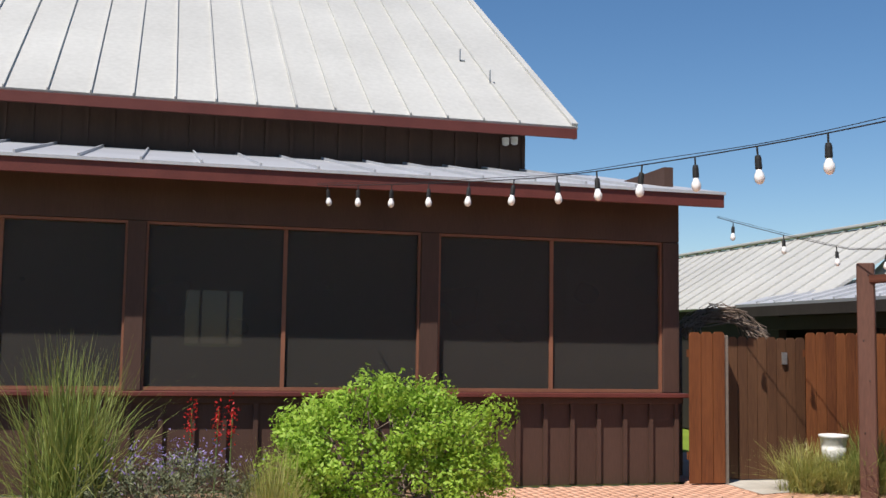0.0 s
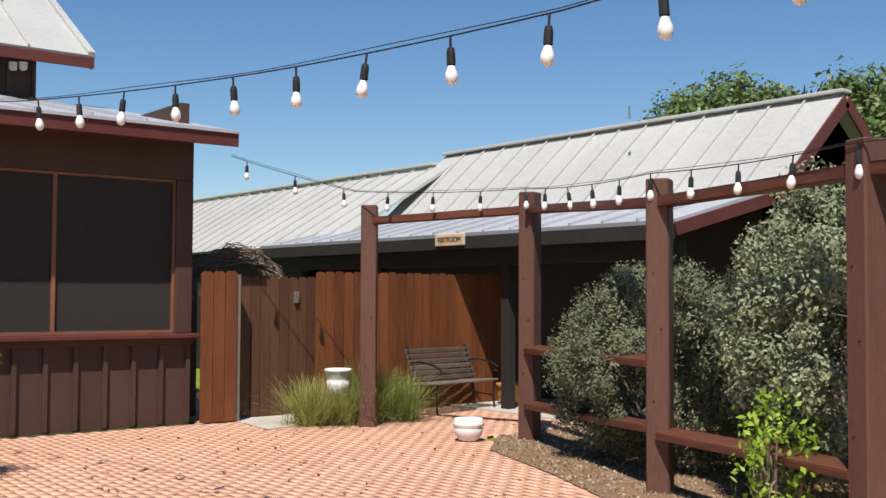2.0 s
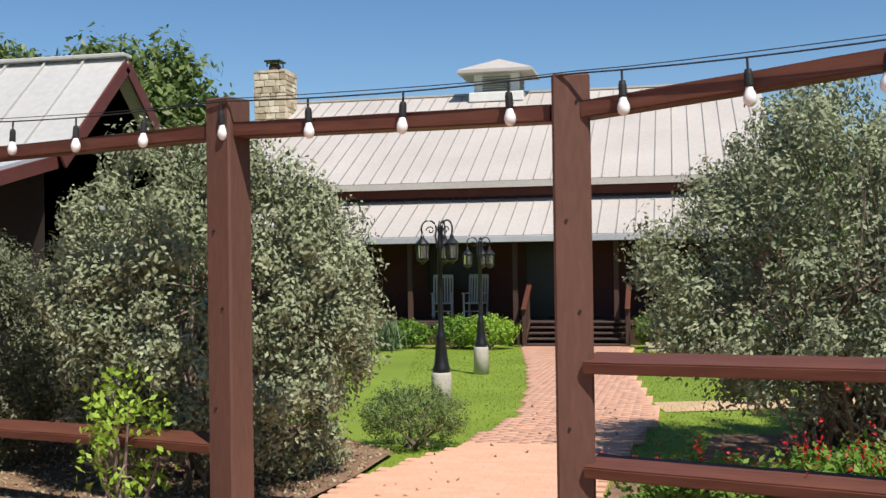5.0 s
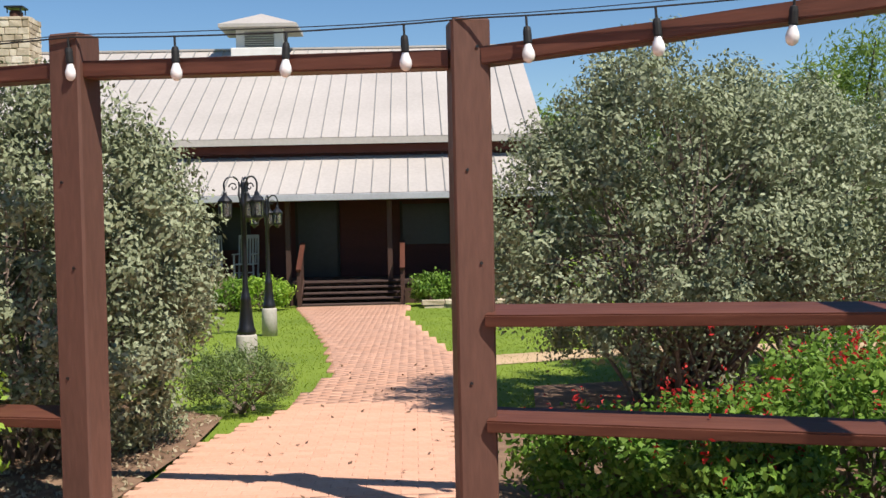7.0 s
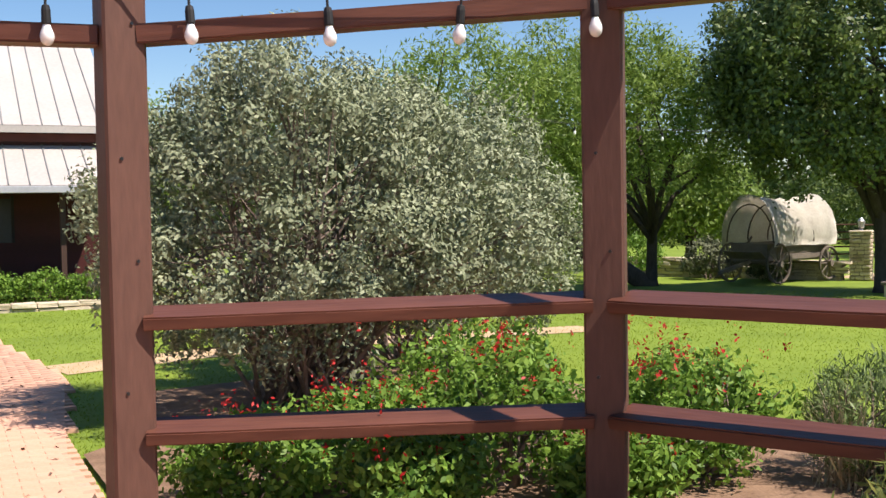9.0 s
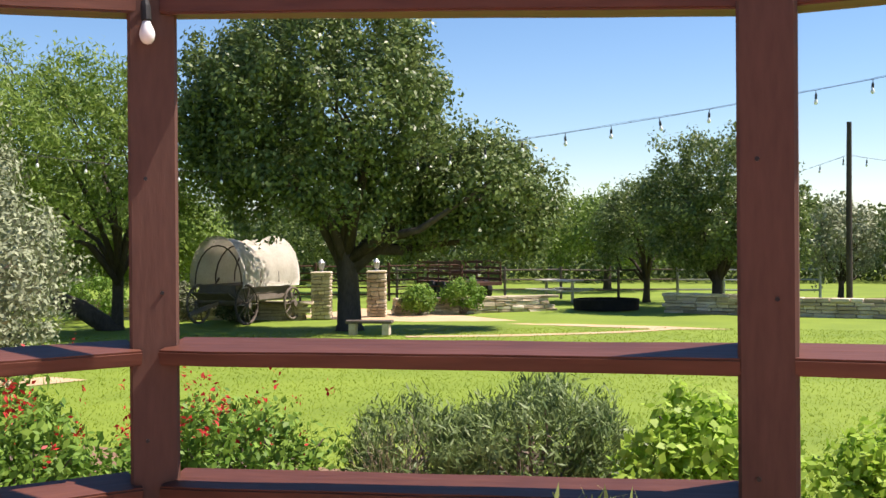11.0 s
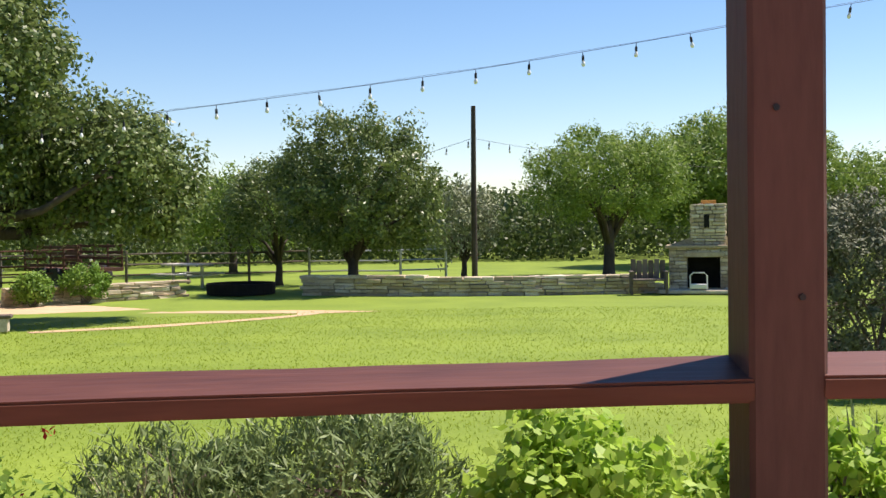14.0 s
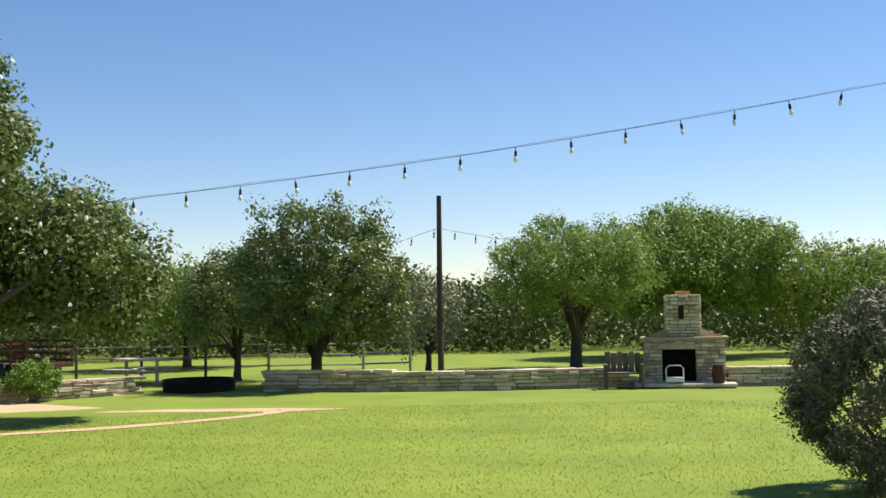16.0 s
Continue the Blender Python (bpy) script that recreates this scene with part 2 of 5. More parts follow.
def lathe(bm, profile, at=(0, 0, 0), seg=20):
    """A turned body from (radius, height) pairs."""
    x, y, z = at
    rings = [[bm.verts.new((x + r * math.cos(k * math.tau / seg), y + r * math.sin(k * math.tau / seg), z + h)) for k in range(seg)] for r, h in profile]
    for a, b in zip(rings, rings[1:]):
        for k in range(seg):
            bm.faces.new((a[k], a[(k + 1) % seg], b[(k + 1) % seg], b[k]))
    bm.faces.new(rings[0][::-1])
    bm.faces.new(rings[-1])
    return bm


def prism(pts, z0, z1):
    bm = bmesh.new()
    lo, hi = [bm.verts.new((x, y, z0)) for x, y in pts], [bm.verts.new((x, y, z1)) for x, y in pts]
    n = len(pts)
    bm.faces.new(lo[::-1]), bm.faces.new(hi)
    for k in range(n):
        bm.faces.new((lo[k], lo[(k + 1) % n], hi[(k + 1) % n], hi[k]))
    return bm


def ease(v):
    v = min(1.0, max(0.0, v))
    return v * v * (3 - 2 * v)


def ground(x, y):
    """The height of the ground: level on the patio, falling gently away from it."""
    r = math.hypot(x - 0.5, y)
    w = max(ease((5.5 - y) / 2.5), ease((x - 14) / 4))
    return -0.022 * min(max(0.0, r - 5.5), 22.5) * w


def raw_mesh(name, verts, faces, mat, parent=None, smooth=False):
    """One mesh from arrays: verts (n, 3), faces (m, 3 or 4)."""
    me = bpy.data.meshes.new(name)
    k = faces.shape[1]
    me.vertices.add(len(verts))
    me.vertices.foreach_set("co", np.ascontiguousarray(verts, np.float32).ravel())
    me.loops.add(faces.size)
    me.loops.foreach_set("vertex_index", np.ascontiguousarray(faces, np.int32).ravel())
    me.polygons.add(len(faces))
    me.polygons.foreach_set("loop_start", np.arange(0, faces.size, k, dtype=np.int32))
    me.update(calc_edges=True)
    me.validate()
    me.materials.append(M[mat])
    ob = new(name, me)
    if parent:
        ob.parent = parent
    return ob


def unit(v):
    return v / np.maximum(np.linalg.norm(v, axis=1, keepdims=True), 1e-6)


def leaves(name, centres, length, width, mat, parent, rng, outward=None, lift=0.3, facing=None):
    """Many small pointed leaves, one island each."""
    n = len(centres)
    a = rng.normal(size=(n, 3)) + (0 if outward is None else outward * 0.9)
    a[:, 2] += lift
    a = unit(a)
    if facing is None:
        b = unit(np.cross(a, rng.normal(size=(n, 3))))
    else:
        b = unit(np.cross(facing, a))
        a = unit(np.cross(b, facing) + 0.35 * facing)
    s = rng.uniform(0.65, 1.3, (n, 1))
    L, W = a * length * s * 0.5, b * width * s * 0.5
    verts = np.stack([centres - L, centres - L * 0.1 + W, centres + L, centres - L * 0.1 - W], 1).reshape(-1, 3)
    ob = raw_mesh(name, verts, np.arange(n * 4).reshape(-1, 4), mat, parent)
    ob["kind"] = "stuff"
    return ob


def lumpy(dirs, seed, rough):
    """A rough radius for each direction, so that an outline is uneven."""
    return np.array([1 + rough * (noise.noise(Vector(d) * 1.7 + Vector((seed, 0, 0))) + 0.6 * noise.noise(Vector(d) * 4.1 + Vector((0, seed, 0)))) for d in dirs])


def crown(name, centre, radii, clumps, per, sigma, length, width, mat, parent, seed, rough=0.3, inner=0.55, low=-0.8, lift=0.3):
    rng = np.random.default_rng(seed)
    d = unit(rng.normal(size=(clumps * 2, 3)))
    d = d[d[:, 2] > low][:clumps]
    r = lumpy(d, seed * 3.1, rough) * (inner + (1 - inner) * rng.random(len(d)) ** 0.45)
    c = d * r[:, None] * np.array(radii) + np.array(centre)
    k = rng.poisson(per, len(c)).clip(3)
    around = unit(rng.normal(size=(k.sum(), 3)))
    pts = np.repeat(c, k, 0) + around * rng.random((k.sum(), 1)) ** 0.4 * 1.7 * sigma * np.repeat(rng.uniform(0.6, 1.4, len(c)), k)[:, None]
    facing = unit(around + 0.55 * np.repeat(d, k, 0) + (0, 0, 0.25) + 0.45 * rng.normal(size=around.shape))
    leaves(name, pts, length, width, mat, parent, rng, np.repeat(d, k, 0), lift, facing)
    return c


def shrub(name, label, at, radii, mat, seed, clumps=700, per=34, sigma=0.06, length=0.045, width=0.02, stems=26, rough=0.32, inner=0.6, stem_mat="twig", category="shrub", low=-0.75, group="", lift=0.3):
    x, y = at
    z = ground(x, y)
    ob = thing(name, label, category, pose(x, y, z), group)
    h = radii[2]
    tips = crown("crown", (0, 0, h), radii, clumps, per, sigma, length, width, mat, ob, seed, rough, inner, low, lift)
    rng = random.Random(seed)
    if stems:
        bm = bmesh.new()
        for _ in range(stems):
            t = Vector(tips[rng.randrange(len(tips))])
            b = Vector((rng.gauss(0, radii[0] * 0.1), rng.gauss(0, radii[1] * 0.1), -0.03))
            mid = b.lerp(t, 0.5) + Vector((rng.gauss(0, 0.07), rng.gauss(0, 0.07), h * 0.1)) * radii[0]
            tube(bm, [b, b.lerp(mid, 0.6), mid, t], [0.022, 0.017, 0.012, 0.004], 5)
            for _ in range(2):
                u = Vector(tips[rng.randrange(len(tips))])
                if (u - mid).length < radii[0]:
                    tube(bm, [mid, mid.lerp(u, 0.6) + Vector((0, 0, 0.04)), u], [0.01, 0.007, 0.003], 4)
        part("branchwork", bm, stem_mat, ob)
    return ob


def tree(name, label, at, trunk_h, trunk_r, crown_c, radii, mat, seed, clumps=900, per=34, sigma=0.22, length=0.13, width=0.06, limbs=9, rough=0.35, inner=0.45, low=-0.55, lean=(0, 0), extra=()):
    x, y = at
    z = ground(x, y)
    ob = thing(name, label, "tree", pose(x, y, z))
    rng = random.Random(seed)
    tips = list(crown("crown", crown_c, radii, clumps, per, sigma, length, width, mat, ob, seed, rough, inner, low, -0.1))
    for n, (c, rr, k) in enumerate(extra):
        tips += list(crown("crown", c, rr, k, per, sigma, length, width, mat, ob, seed + 50 + n, rough, inner, low, -0.1))
    fork = Vector((lean[0], lean[1], trunk_h))
    bm = bmesh.new()
    tube(bm, [(0, 0, -0.15), (0.02, 0, 0.12), (lean[0] * 0.4, lean[1] * 0.4, trunk_h * 0.5), fork, fork + Vector((lean[0] * 0.3, lean[1] * 0.3, trunk_h * 0.4))], [trunk_r * 1.5, trunk_r * 1.1, trunk_r * 0.95, trunk_r * 0.9, trunk_r * 0.5], 10)
    part("trunk", bm, "bark", ob, smooth=True)
    for _ in range(limbs):
        t = Vector(tips[rng.randrange(len(tips))])
        mid = fork.lerp(t, 0.5) + Vector((rng.gauss(0, 0.3), rng.gauss(0, 0.3), rng.gauss(0.1, 0.25)))
        bm = tube(bmesh.new(), [fork - Vector((0, 0, rng.uniform(0.1, 0.35) * trunk_h)), fork.lerp(mid, 0.5) + Vector((0, 0, 0.1)), mid, mid.lerp(t, 0.6), t], [trunk_r * 0.55, trunk_r * 0.42, trunk_r * 0.32, trunk_r * 0.18, 0.01], 6)
        for _ in range(3):
            u = Vector(tips[rng.randrange(len(tips))])
            if (u - mid).length < max(radii) * 0.8:
                tube(bm, [mid, mid.lerp(u, 0.5) + Vector((0, 0, 0.15)), u], [trunk_r * 0.2, trunk_r * 0.12, 0.008], 5)
        part("limb", bm, "bark", ob, smooth=True)
    return ob


def tuft(name, label, at, n, height, spread, mat, seed, width=0.012, droop=0.5, z=None, group=""):
    """Arching blades from one base."""
    rng = np.random.default_rng(seed)
    ob = thing(name, label, "plant", pose(at[0], at[1], ground(*at) if z is None else z), group)
    ang, tilt = rng.uniform(0, math.tau, n), np.abs(rng.normal(0, 0.45, n)).clip(0, 1.25)
    L = height * rng.uniform(0.6, 1.12, n)
    base = rng.normal(0, spread * 0.16, (n, 2))
    out, side = np.stack([np.cos(ang), np.sin(ang)], 1), np.stack([-np.sin(ang), np.cos(ang)], 1)
    rows = []
    for s, w in ((0, 1.0), (0.4, 0.9), (0.75, 0.6), (1.0, 0.08)):
        rad = (np.sin(tilt) * s + droop * s ** 2.4 * np.sin(tilt + 0.15)) * L * spread / max(height, 0.01) * 1.3
        hgt = L * s * np.cos(tilt * (0.6 + 0.5 * s)) - droop * L * s ** 3 * 0.35 * np.sin(tilt)
        p = np.concatenate([base + out * rad[:, None], np.maximum(hgt, 0.0)[:, None]], 1)
        o = np.concatenate([side, np.zeros((n, 1))], 1) * width * w * 0.5
        rows += [p - o, p + o]
    verts = np.stack(rows, 1).reshape(-1, 3)
    q = np.array([[0, 1, 3, 2], [2, 3, 5, 4], [4, 5, 7, 6]])
    faces = (np.arange(n)[:, None, None] * 8 + q[None]).reshape(-1, 4)
    raw_mesh("foliage", verts, faces, mat, ob)
    return ob


def sheet(name, outline, lift, mat, label, step=0.5, category="ground"):
    """A thin sheet on the ground inside an outline, with its own edge."""
    bm = bmesh.new()
    f = bm.faces.new([bm.verts.new((x, y, 0)) for x, y in outline])
    xs, ys = [p[0] for p in outline], [p[1] for p in outline]
    for axis, lo, hi in ((0, min(xs), max(xs)), (1, min(ys), max(ys))):
        c = lo + step
        while c < hi:
            no = (1, 0, 0) if axis == 0 else (0, 1, 0)
            bmesh.ops.bisect_plane(bm, geom=bm.verts[:] + bm.edges[:] + bm.faces[:], plane_co=(c, c, 0), plane_no=no)
            c += step
    for v in bm.verts:
        v.co.z = ground(v.co.x, v.co.y) + lift
    bmesh.ops.recalc_face_normals(bm, faces=bm.faces)
    if bm.faces[:][0].normal.z < 0:
        bmesh.ops.reverse_faces(bm, faces=bm.faces)
    return tagged(finish(name, bm, mat), label, category, kind="structure")


def inside(x, y, poly):
    c, n = False, len(poly)
    for i in range(n):
        (x1, y1), (x2, y2) = poly[i], poly[i - 1]
        if (y1 > y) != (y2 > y) and x < (x2 - x1) * (y - y1) / (y2 - y1) + x1:
            c = not c
    return c


# ---- ground ----
def build_ground():
    rings = [0, 1.5, 3, 4.5, 6, 7.5, 9, 10.5, 12, 14, 16, 18, 20, 23, 26, 29, 33, 40, 55, 80, 130, 250, 500, 1200]
    seg, verts, faces = 96, [], []
    for r in rings:
        for k in range(seg):
            x, y = 0.5 + r * math.cos(k * math.tau / seg), r * math.sin(k * math.tau / seg)
            verts.append((x, y, ground(x, y) - 0.03))
    for i in range(len(rings) - 1):
        for k in range(seg):
            a, b = i * seg + k, i * seg + (k + 1) % seg
            faces.append((a, a + seg, b + seg, b))
    ob = raw_mesh("ground", np.array(verts), np.array(faces), "grass")
    tagged(ob, "sunlit green lawn with dry yellowish patches", "lawn", kind="structure")


build_ground()
PATIO = [(-9, -3), (-6, -8), (0.5, -3.2), (2.2, -2.6), (4.0, -1.9), (4.9, -0.3), (5.3, 1.6), (5.8, 3.4), (6.5, 5.0), (7.0, 6.5), (7.6, 7.4), (9.3, 7.6), (10.6, 9.0), (10.6, 14), (5.6, 14), (5.6, 10.3), (2.9, 10.2), (2.75, 8.6), (1.6, 6.8), (-3, 6.2), (-9, 6)]
PATH_L = [(5.1, 1.75), (6.38, 1.64), (7.74, 1.54), (8.61, 1.32), (9.27, 1.13), (11.76, 0.89), (15.0, 1.2), (19.4, 1.8), (25.1, 2.7)]
PATH_R = [(25.1, 0.2), (21.2, 0.24), (16.5, -0.15), (13.3, -0.45), (11.9, -0.58), (10.1, -0.4), (7.8, -0.21), (4.9, -0.3)]
PAVED = PATH_L + PATH_R
patio = sheet("pavement_patio", PATIO, 0.0, "joint", "terracotta brick patio with worn sandy joints", 1.0, "patio")
brick_path = sheet("pavement_path", PAVED, 0.0015, "joint", "curving terracotta brick garden path", 0.6, "path")
sheet("mulch_bed", [(6.95, 6.55), (7.7, 7.3), (10.5, 7.6), (10.5, 3.0), (8.9, 1.6), (7.74, 1.58), (6.38, 1.68), (5.3, 1.75), (5.75, 3.4), (6.4, 5.0)], 0.012, "mulch", "brown wood-chip mulch bed under the shrubs", 0.6, "mulch")
sheet("mulch_bed_south", [(4.95, -0.35), (7.7, -0.3), (8.4, -0.9), (10.4, -1.1), (11.2, -4.4), (7.5, -4.8), (5.2, -5.2), (2.0, -5.2), (0.6, -3.3), (2.2, -2.65), (4.0, -1.95)], 0.004, "mulch", "mulched flower bed behind the fence", 0.6, "mulch")
sheet("mulch_bed_planting", [(-3, 6.25), (1.6, 6.85), (2.72, 8.6), (2.85, 10.2), (-8, 10.2), (-8, 6.2)], 0.01, "mulch", "mulched planting bed along the screened porch", 1.0, "mulch")
sheet("dirt_track", [(24.0, -25.6), (20.6, -25.1), (19.1, -24.4), (15.2, -22.85), (12.3, -23.1), (10.5, -22.8), (11.7, -22.0), (14.75, -22.1), (17.5, -22.1), (18.5, -21.9), (20.5, -21.2), (23.0, -21.6)], -0.022, "dirt", "bare sandy track worn through the lawn", 1.2, "track")
sheet("dirt_track_branch", [(12.2, -22.05), (12.0, -21.6), (12.2, -20.95), (12.85, -19.65), (13.85, -18.35), (15.3, -17.0), (15.0, -16.7), (13.35, -18.0), (12.5, -19.3), (11.85, -20.6), (11.6, -22.05)], -0.021, "dirt", "faint sandy branch of the lawn track", 1.2, "track")
sheet("side_path", [(12.4, -0.65), (13.4, -0.48), (14.4, -3.0), (14.2, -8.0), (13.3, -8.0), (13.4, -3.0)], -0.022, "dirt", "narrow sandy side path", 0.7, "path")

# ---- timber fence ----
POSTS = [((7.08, 8.93), 2.63, 0.0, 50), ((7.84, 6.93), 2.69, 0.0, 20), ((6.65, 4.07), 2.52, 0.1, 28), ((5.91, 1.79), 2.53, 0.12, -20), ((5.40, -0.27), 2.48, 0.0, 6), ((4.70, -2.34), 2.64, 0.0, -38), ((2.44, -3.05), 2.47, 0.0, -72), ((0.1, -3.75), 2.52, 0.0, -70), ((-2.2, -4.2), 2.52, 0.0, -78)]


def fence_post(at, top, base, turn):
    ob = thing("fence_post", "square brown-painted timber fence post with bolt holes", "post", pose(*at, 0, 0, 0, turn), "timber fence posts")
    part("timber", box((0.19, 0.19, top + 0.1), (0, 0, (top - 0.1) / 2), bevel=0.012), "post", ob)
    for k, z in enumerate((0.72, 1.3, 1.75, top - 0.14)):
        bm = bmesh.new()
        bmesh.ops.create_cone(bm, cap_ends=True, segments=8, radius1=0.008, radius2=0.008, depth=0.012, matrix=pose(-0.096, 0.03 * (-1) ** k, z, 0, 90, 0))
        part("bolt", bm, "black", ob)
    return ob


for at, top, base, turn in POSTS:
    fence_post(at, top, base, turn)


def fence_rail(i, j, z1, z2, kind):
    (a, ta, _, _), (b, tb, _, _) = POSTS[i], POSTS[j]
    A, B = Vector((*a, z1)), Vector((*b, z2))
    d = (B - A).normalized() * 0.085
    A, B = A + d, B - d
    wide, thick, lean = (0.14, 0.088, 0) if kind == "top" else (0.2, 0.06, 11)
    m = Matrix.Translation((A + B) / 2) @ (B - A).to_track_quat("X", "Z").to_matrix().to_4x4() @ pose(0, 0, 0, lean, 0, 0)
    bm = bmesh.new()
    bmesh.ops.create_cube(bm, size=1, matrix=Matrix.Diagonal(((B - A).length, wide, thick, 1)))
    long_edges = [e for e in bm.edges if abs(e.verts[0].co.x - e.verts[1].co.x) > 0.1]
    bmesh.ops.bevel(bm, geom=long_edges, offset=0.008, segments=2, affect="EDGES")
    bmesh.ops.subdivide_edges(bm, edges=[e for e in bm.edges if abs(e.verts[0].co.x - e.verts[1].co.x) > 0.1], cuts=9)
    for v in bm.verts:
        v.co.z += 0.004 * noise.noise(Vector((v.co.x * 2.3, i * 3.1, v.co.y * 6)))
        v.co.y += 0.003 * noise.noise(Vector((v.co.x * 3.1, j * 2.7, v.co.z * 9)))
    ob = finish("fence_rail", bm, "fence")
    ob.matrix_world = m
    tagged(ob, f"weathered reddish-brown {kind} rail of the timber fence", "rail", "timber fence rails")


for i in range(8):
    fence_rail(i, i + 1, POSTS[i][1] - 0.19, POSTS[i + 1][1] - 0.19, "top")
for i, j, zm in ((1, 2, (0.98, 1.03)), (4, 5, (1.04, 1.065)), (5, 6, (1.065, 1.095)), (6, 7, (1.1, 1.1)), (7, 8, (1.1, 1.1))):
    fence_rail(i, j, *zm, "middle")
for i, j, zl in ((1, 2, (0.38, 0.5)), (2, 3, (0.46, 0.5)), (4, 5, (0.53, 0.53)), (5, 6, (0.53, 0.63)), (6, 7, (0.5, 0.5)), (7, 8, (0.5, 0.5))):
    fence_rail(i, j, *zl, "bottom")


# ---- screened porch house ----
def roof_plane(parent, p0, along, up, n, mat, name="roof_sheet", thick=0.05, seam=0.5, seam_h=0.035):
    """A sloping sheet from corner p0 with raised seams running up the slope."""
    p0, along, up = Vector(p0), Vector(along), Vector(up)
    nor = along.cross(up).normalized()
    if nor.z < 0:
        nor = -nor
    bm = bmesh.new()
    c = [p0, p0 + along, p0 + along + up, p0 + up]
    top, bot = [bm.verts.new(v) for v in c], [bm.verts.new(v - nor * thick) for v in c]
    bm.faces.new(top), bm.faces.new(bot[::-1])
    for k in range(4):
        bm.faces.new((top[k], bot[k], bot[(k + 1) % 4], top[(k + 1) % 4]))
    bmesh.ops.recalc_face_normals(bm, faces=bm.faces)
    sheet_ob = part(name, bm, mat, parent)
    for k in range(1, int(along.length / seam)):
        s = p0 + along.normalized() * seam * k
        part("seam", beam(bmesh.new(), s + nor * seam_h / 2, s + up + nor * seam_h / 2, 0.022, seam_h, 0), "seam" if mat == "roof_warm" else mat, sheet_ob)
    return sheet_ob


def house_a():
    ob = thing("screened_porch_house", "dark brown board-and-batten house with screened porch and metal roofs", "house")
    X0, X1, Y = -9.0, 5.5, 10.42
    part("foundation", span((X0, Y + 0.02, -0.1), (X1, Y + 4, 0.05)), "concrete", ob)
    lower = part("wall_lower", span((X0, Y, 0.0), (X1, Y + 0.12, 1.03)), "brown", ob)
    x = X1 - 0.03
    while x > X0:
        part("batten", span((x - 0.05, Y - 0.045, 0.02), (x, Y - 0.002, 1.0)), "brown", lower)
        x -= 0.338
    part("skirt_board", span((X0, Y - 0.05, 0.955), (X1 + 0.03, Y - 0.003, 1.03), 0.004), "brown", ob)
    part("sill", span((X0, Y - 0.16, 1.035), (X1 + 0.05, Y + 0.1, 1.085), 0.006), "maroon", ob, "maroon window ledge")
    part("header", span((X0, Y, 2.935), (X1, Y + 0.14, 3.42)), "brown", ob)
    wins = [(2.44, 5.28, 3.85), (-0.86, 2.22, 0.66), (-4.2, -1.06, -2.35), (-7.6, -4.42, -6.0)]
    edges = [X1, 5.28, 2.44, 2.22, -0.86, -1.06, -4.2, -4.42, -7.6, X0]
    for a, b in zip(edges[0::2], edges[1::2]):
        part("jamb", span((b + 0.002, Y - 0.012, 1.09), (a - 0.002, Y + 0.14, 2.93), 0.006), "brown", ob)
    for n, (a, b, mu) in enumerate(wins):
        w = part("screen_window", span((a + 0.02, Y + 0.075, 1.13), (b - 0.02, Y + 0.079, 2.9)), "screen", ob, "dark insect screen panel")
        for s0, s1 in (((a, 1.09), (b, 1.128)), ((a, 2.9), (b, 2.93)), ((a, 1.128), (a + 0.024, 2.9)), ((b - 0.024, 1.128), (b, 2.9))):
            part("frame", span((s0[0], Y + 0.02, s0[1]), (s1[0], Y + 0.07, s1[1])), "screen_frame", w)
        part("mullion", span((mu - 0.022, Y + 0.045, 1.13), (mu + 0.022, Y + 0.072, 2.9)), "screen_frame", w)
    part("floor_deck", span((X0, Y + 0.15, 0.055), (X1 - 0.15, Y + 3.5, 0.1)), "floor", ob)
    part("wall_end", span((X1 - 0.12, Y + 0.145, 0.06), (X1, Y + 3.5, 3.9)), "brown", ob)
    for s0, s1 in (((X0, 0.1), (-0.35, 4.0)), ((0.45, 0.1), (X1 - 0.13, 4.0)), ((-0.35, 0.1), (0.45, 1.55)), ((-0.35, 2.35), (0.45, 4.0))):
        part("back_wall", span((s0[0], Y + 3.5, s0[1]), (s1[0], Y + 3.6, s1[1])), "brown", ob)
    for k in range(2):
        part("window_bar", span((-0.35 + 0.38 * k + 0.19, Y + 3.48, 1.55), (-0.31 + 0.38 * k + 0.19, Y + 3.52, 2.35)), "white", ob)
    roof_plane(ob, (X0, 9.8, 3.5), (14.78, 0, 0), (0, 4.35, 0.86), 0, "roof_low", "porch_roof", 0.05, 0.62)
    part("fascia", span((X0, 9.79, 3.31), (5.78, 9.83, 3.48), 0.004), "maroon", ob, "maroon painted fascia board")
    part("drip_edge", span((X0, 9.765, 3.462), (5.79, 9.81, 3.497)), "roof_low", ob)
    part("rake_board", beam(bmesh.new(), (5.76, 9.85, 3.4), (5.76, 14.1, 4.24), 0.03, 0.16, 0.004), "maroon", ob)
    x = X0 + 0.3
    while x < 5.6:
        part("rafter_tail", beam(bmesh.new(), (x, 9.84, 3.37), (x, 10.41, 3.48), 0.045, 0.11, 0.003), "brown", ob)
        x += 0.81
    up = part("upper_wall", span((X0, 14.05, 3.2), (4.72, 14.2, 5.15)), "brown", ob)
    x = 4.66
    while x > X0:
        part("batten", span((x, 14.02, 4.2), (x + 0.05, 14.048, 4.95)), "brown", up)
        x -= 0.36
    roof_plane(ob, (X0, 13.5, 4.98), (14.38, 0, 0), (0, 6.6, 4.2), 0, "roof", "upper_roof", 0.05, 0.56, 0.04)
    part("upper_fascia", span((X0, 13.48, 4.79), (5.36, 13.52, 4.94), 0.004), "maroon", ob)
    part("upper_rake", beam(bmesh.new(), (5.34, 13.52, 4.86), (5.34, 20.1, 9.05), 0.035, 0.17, 0.004), "maroon", ob)
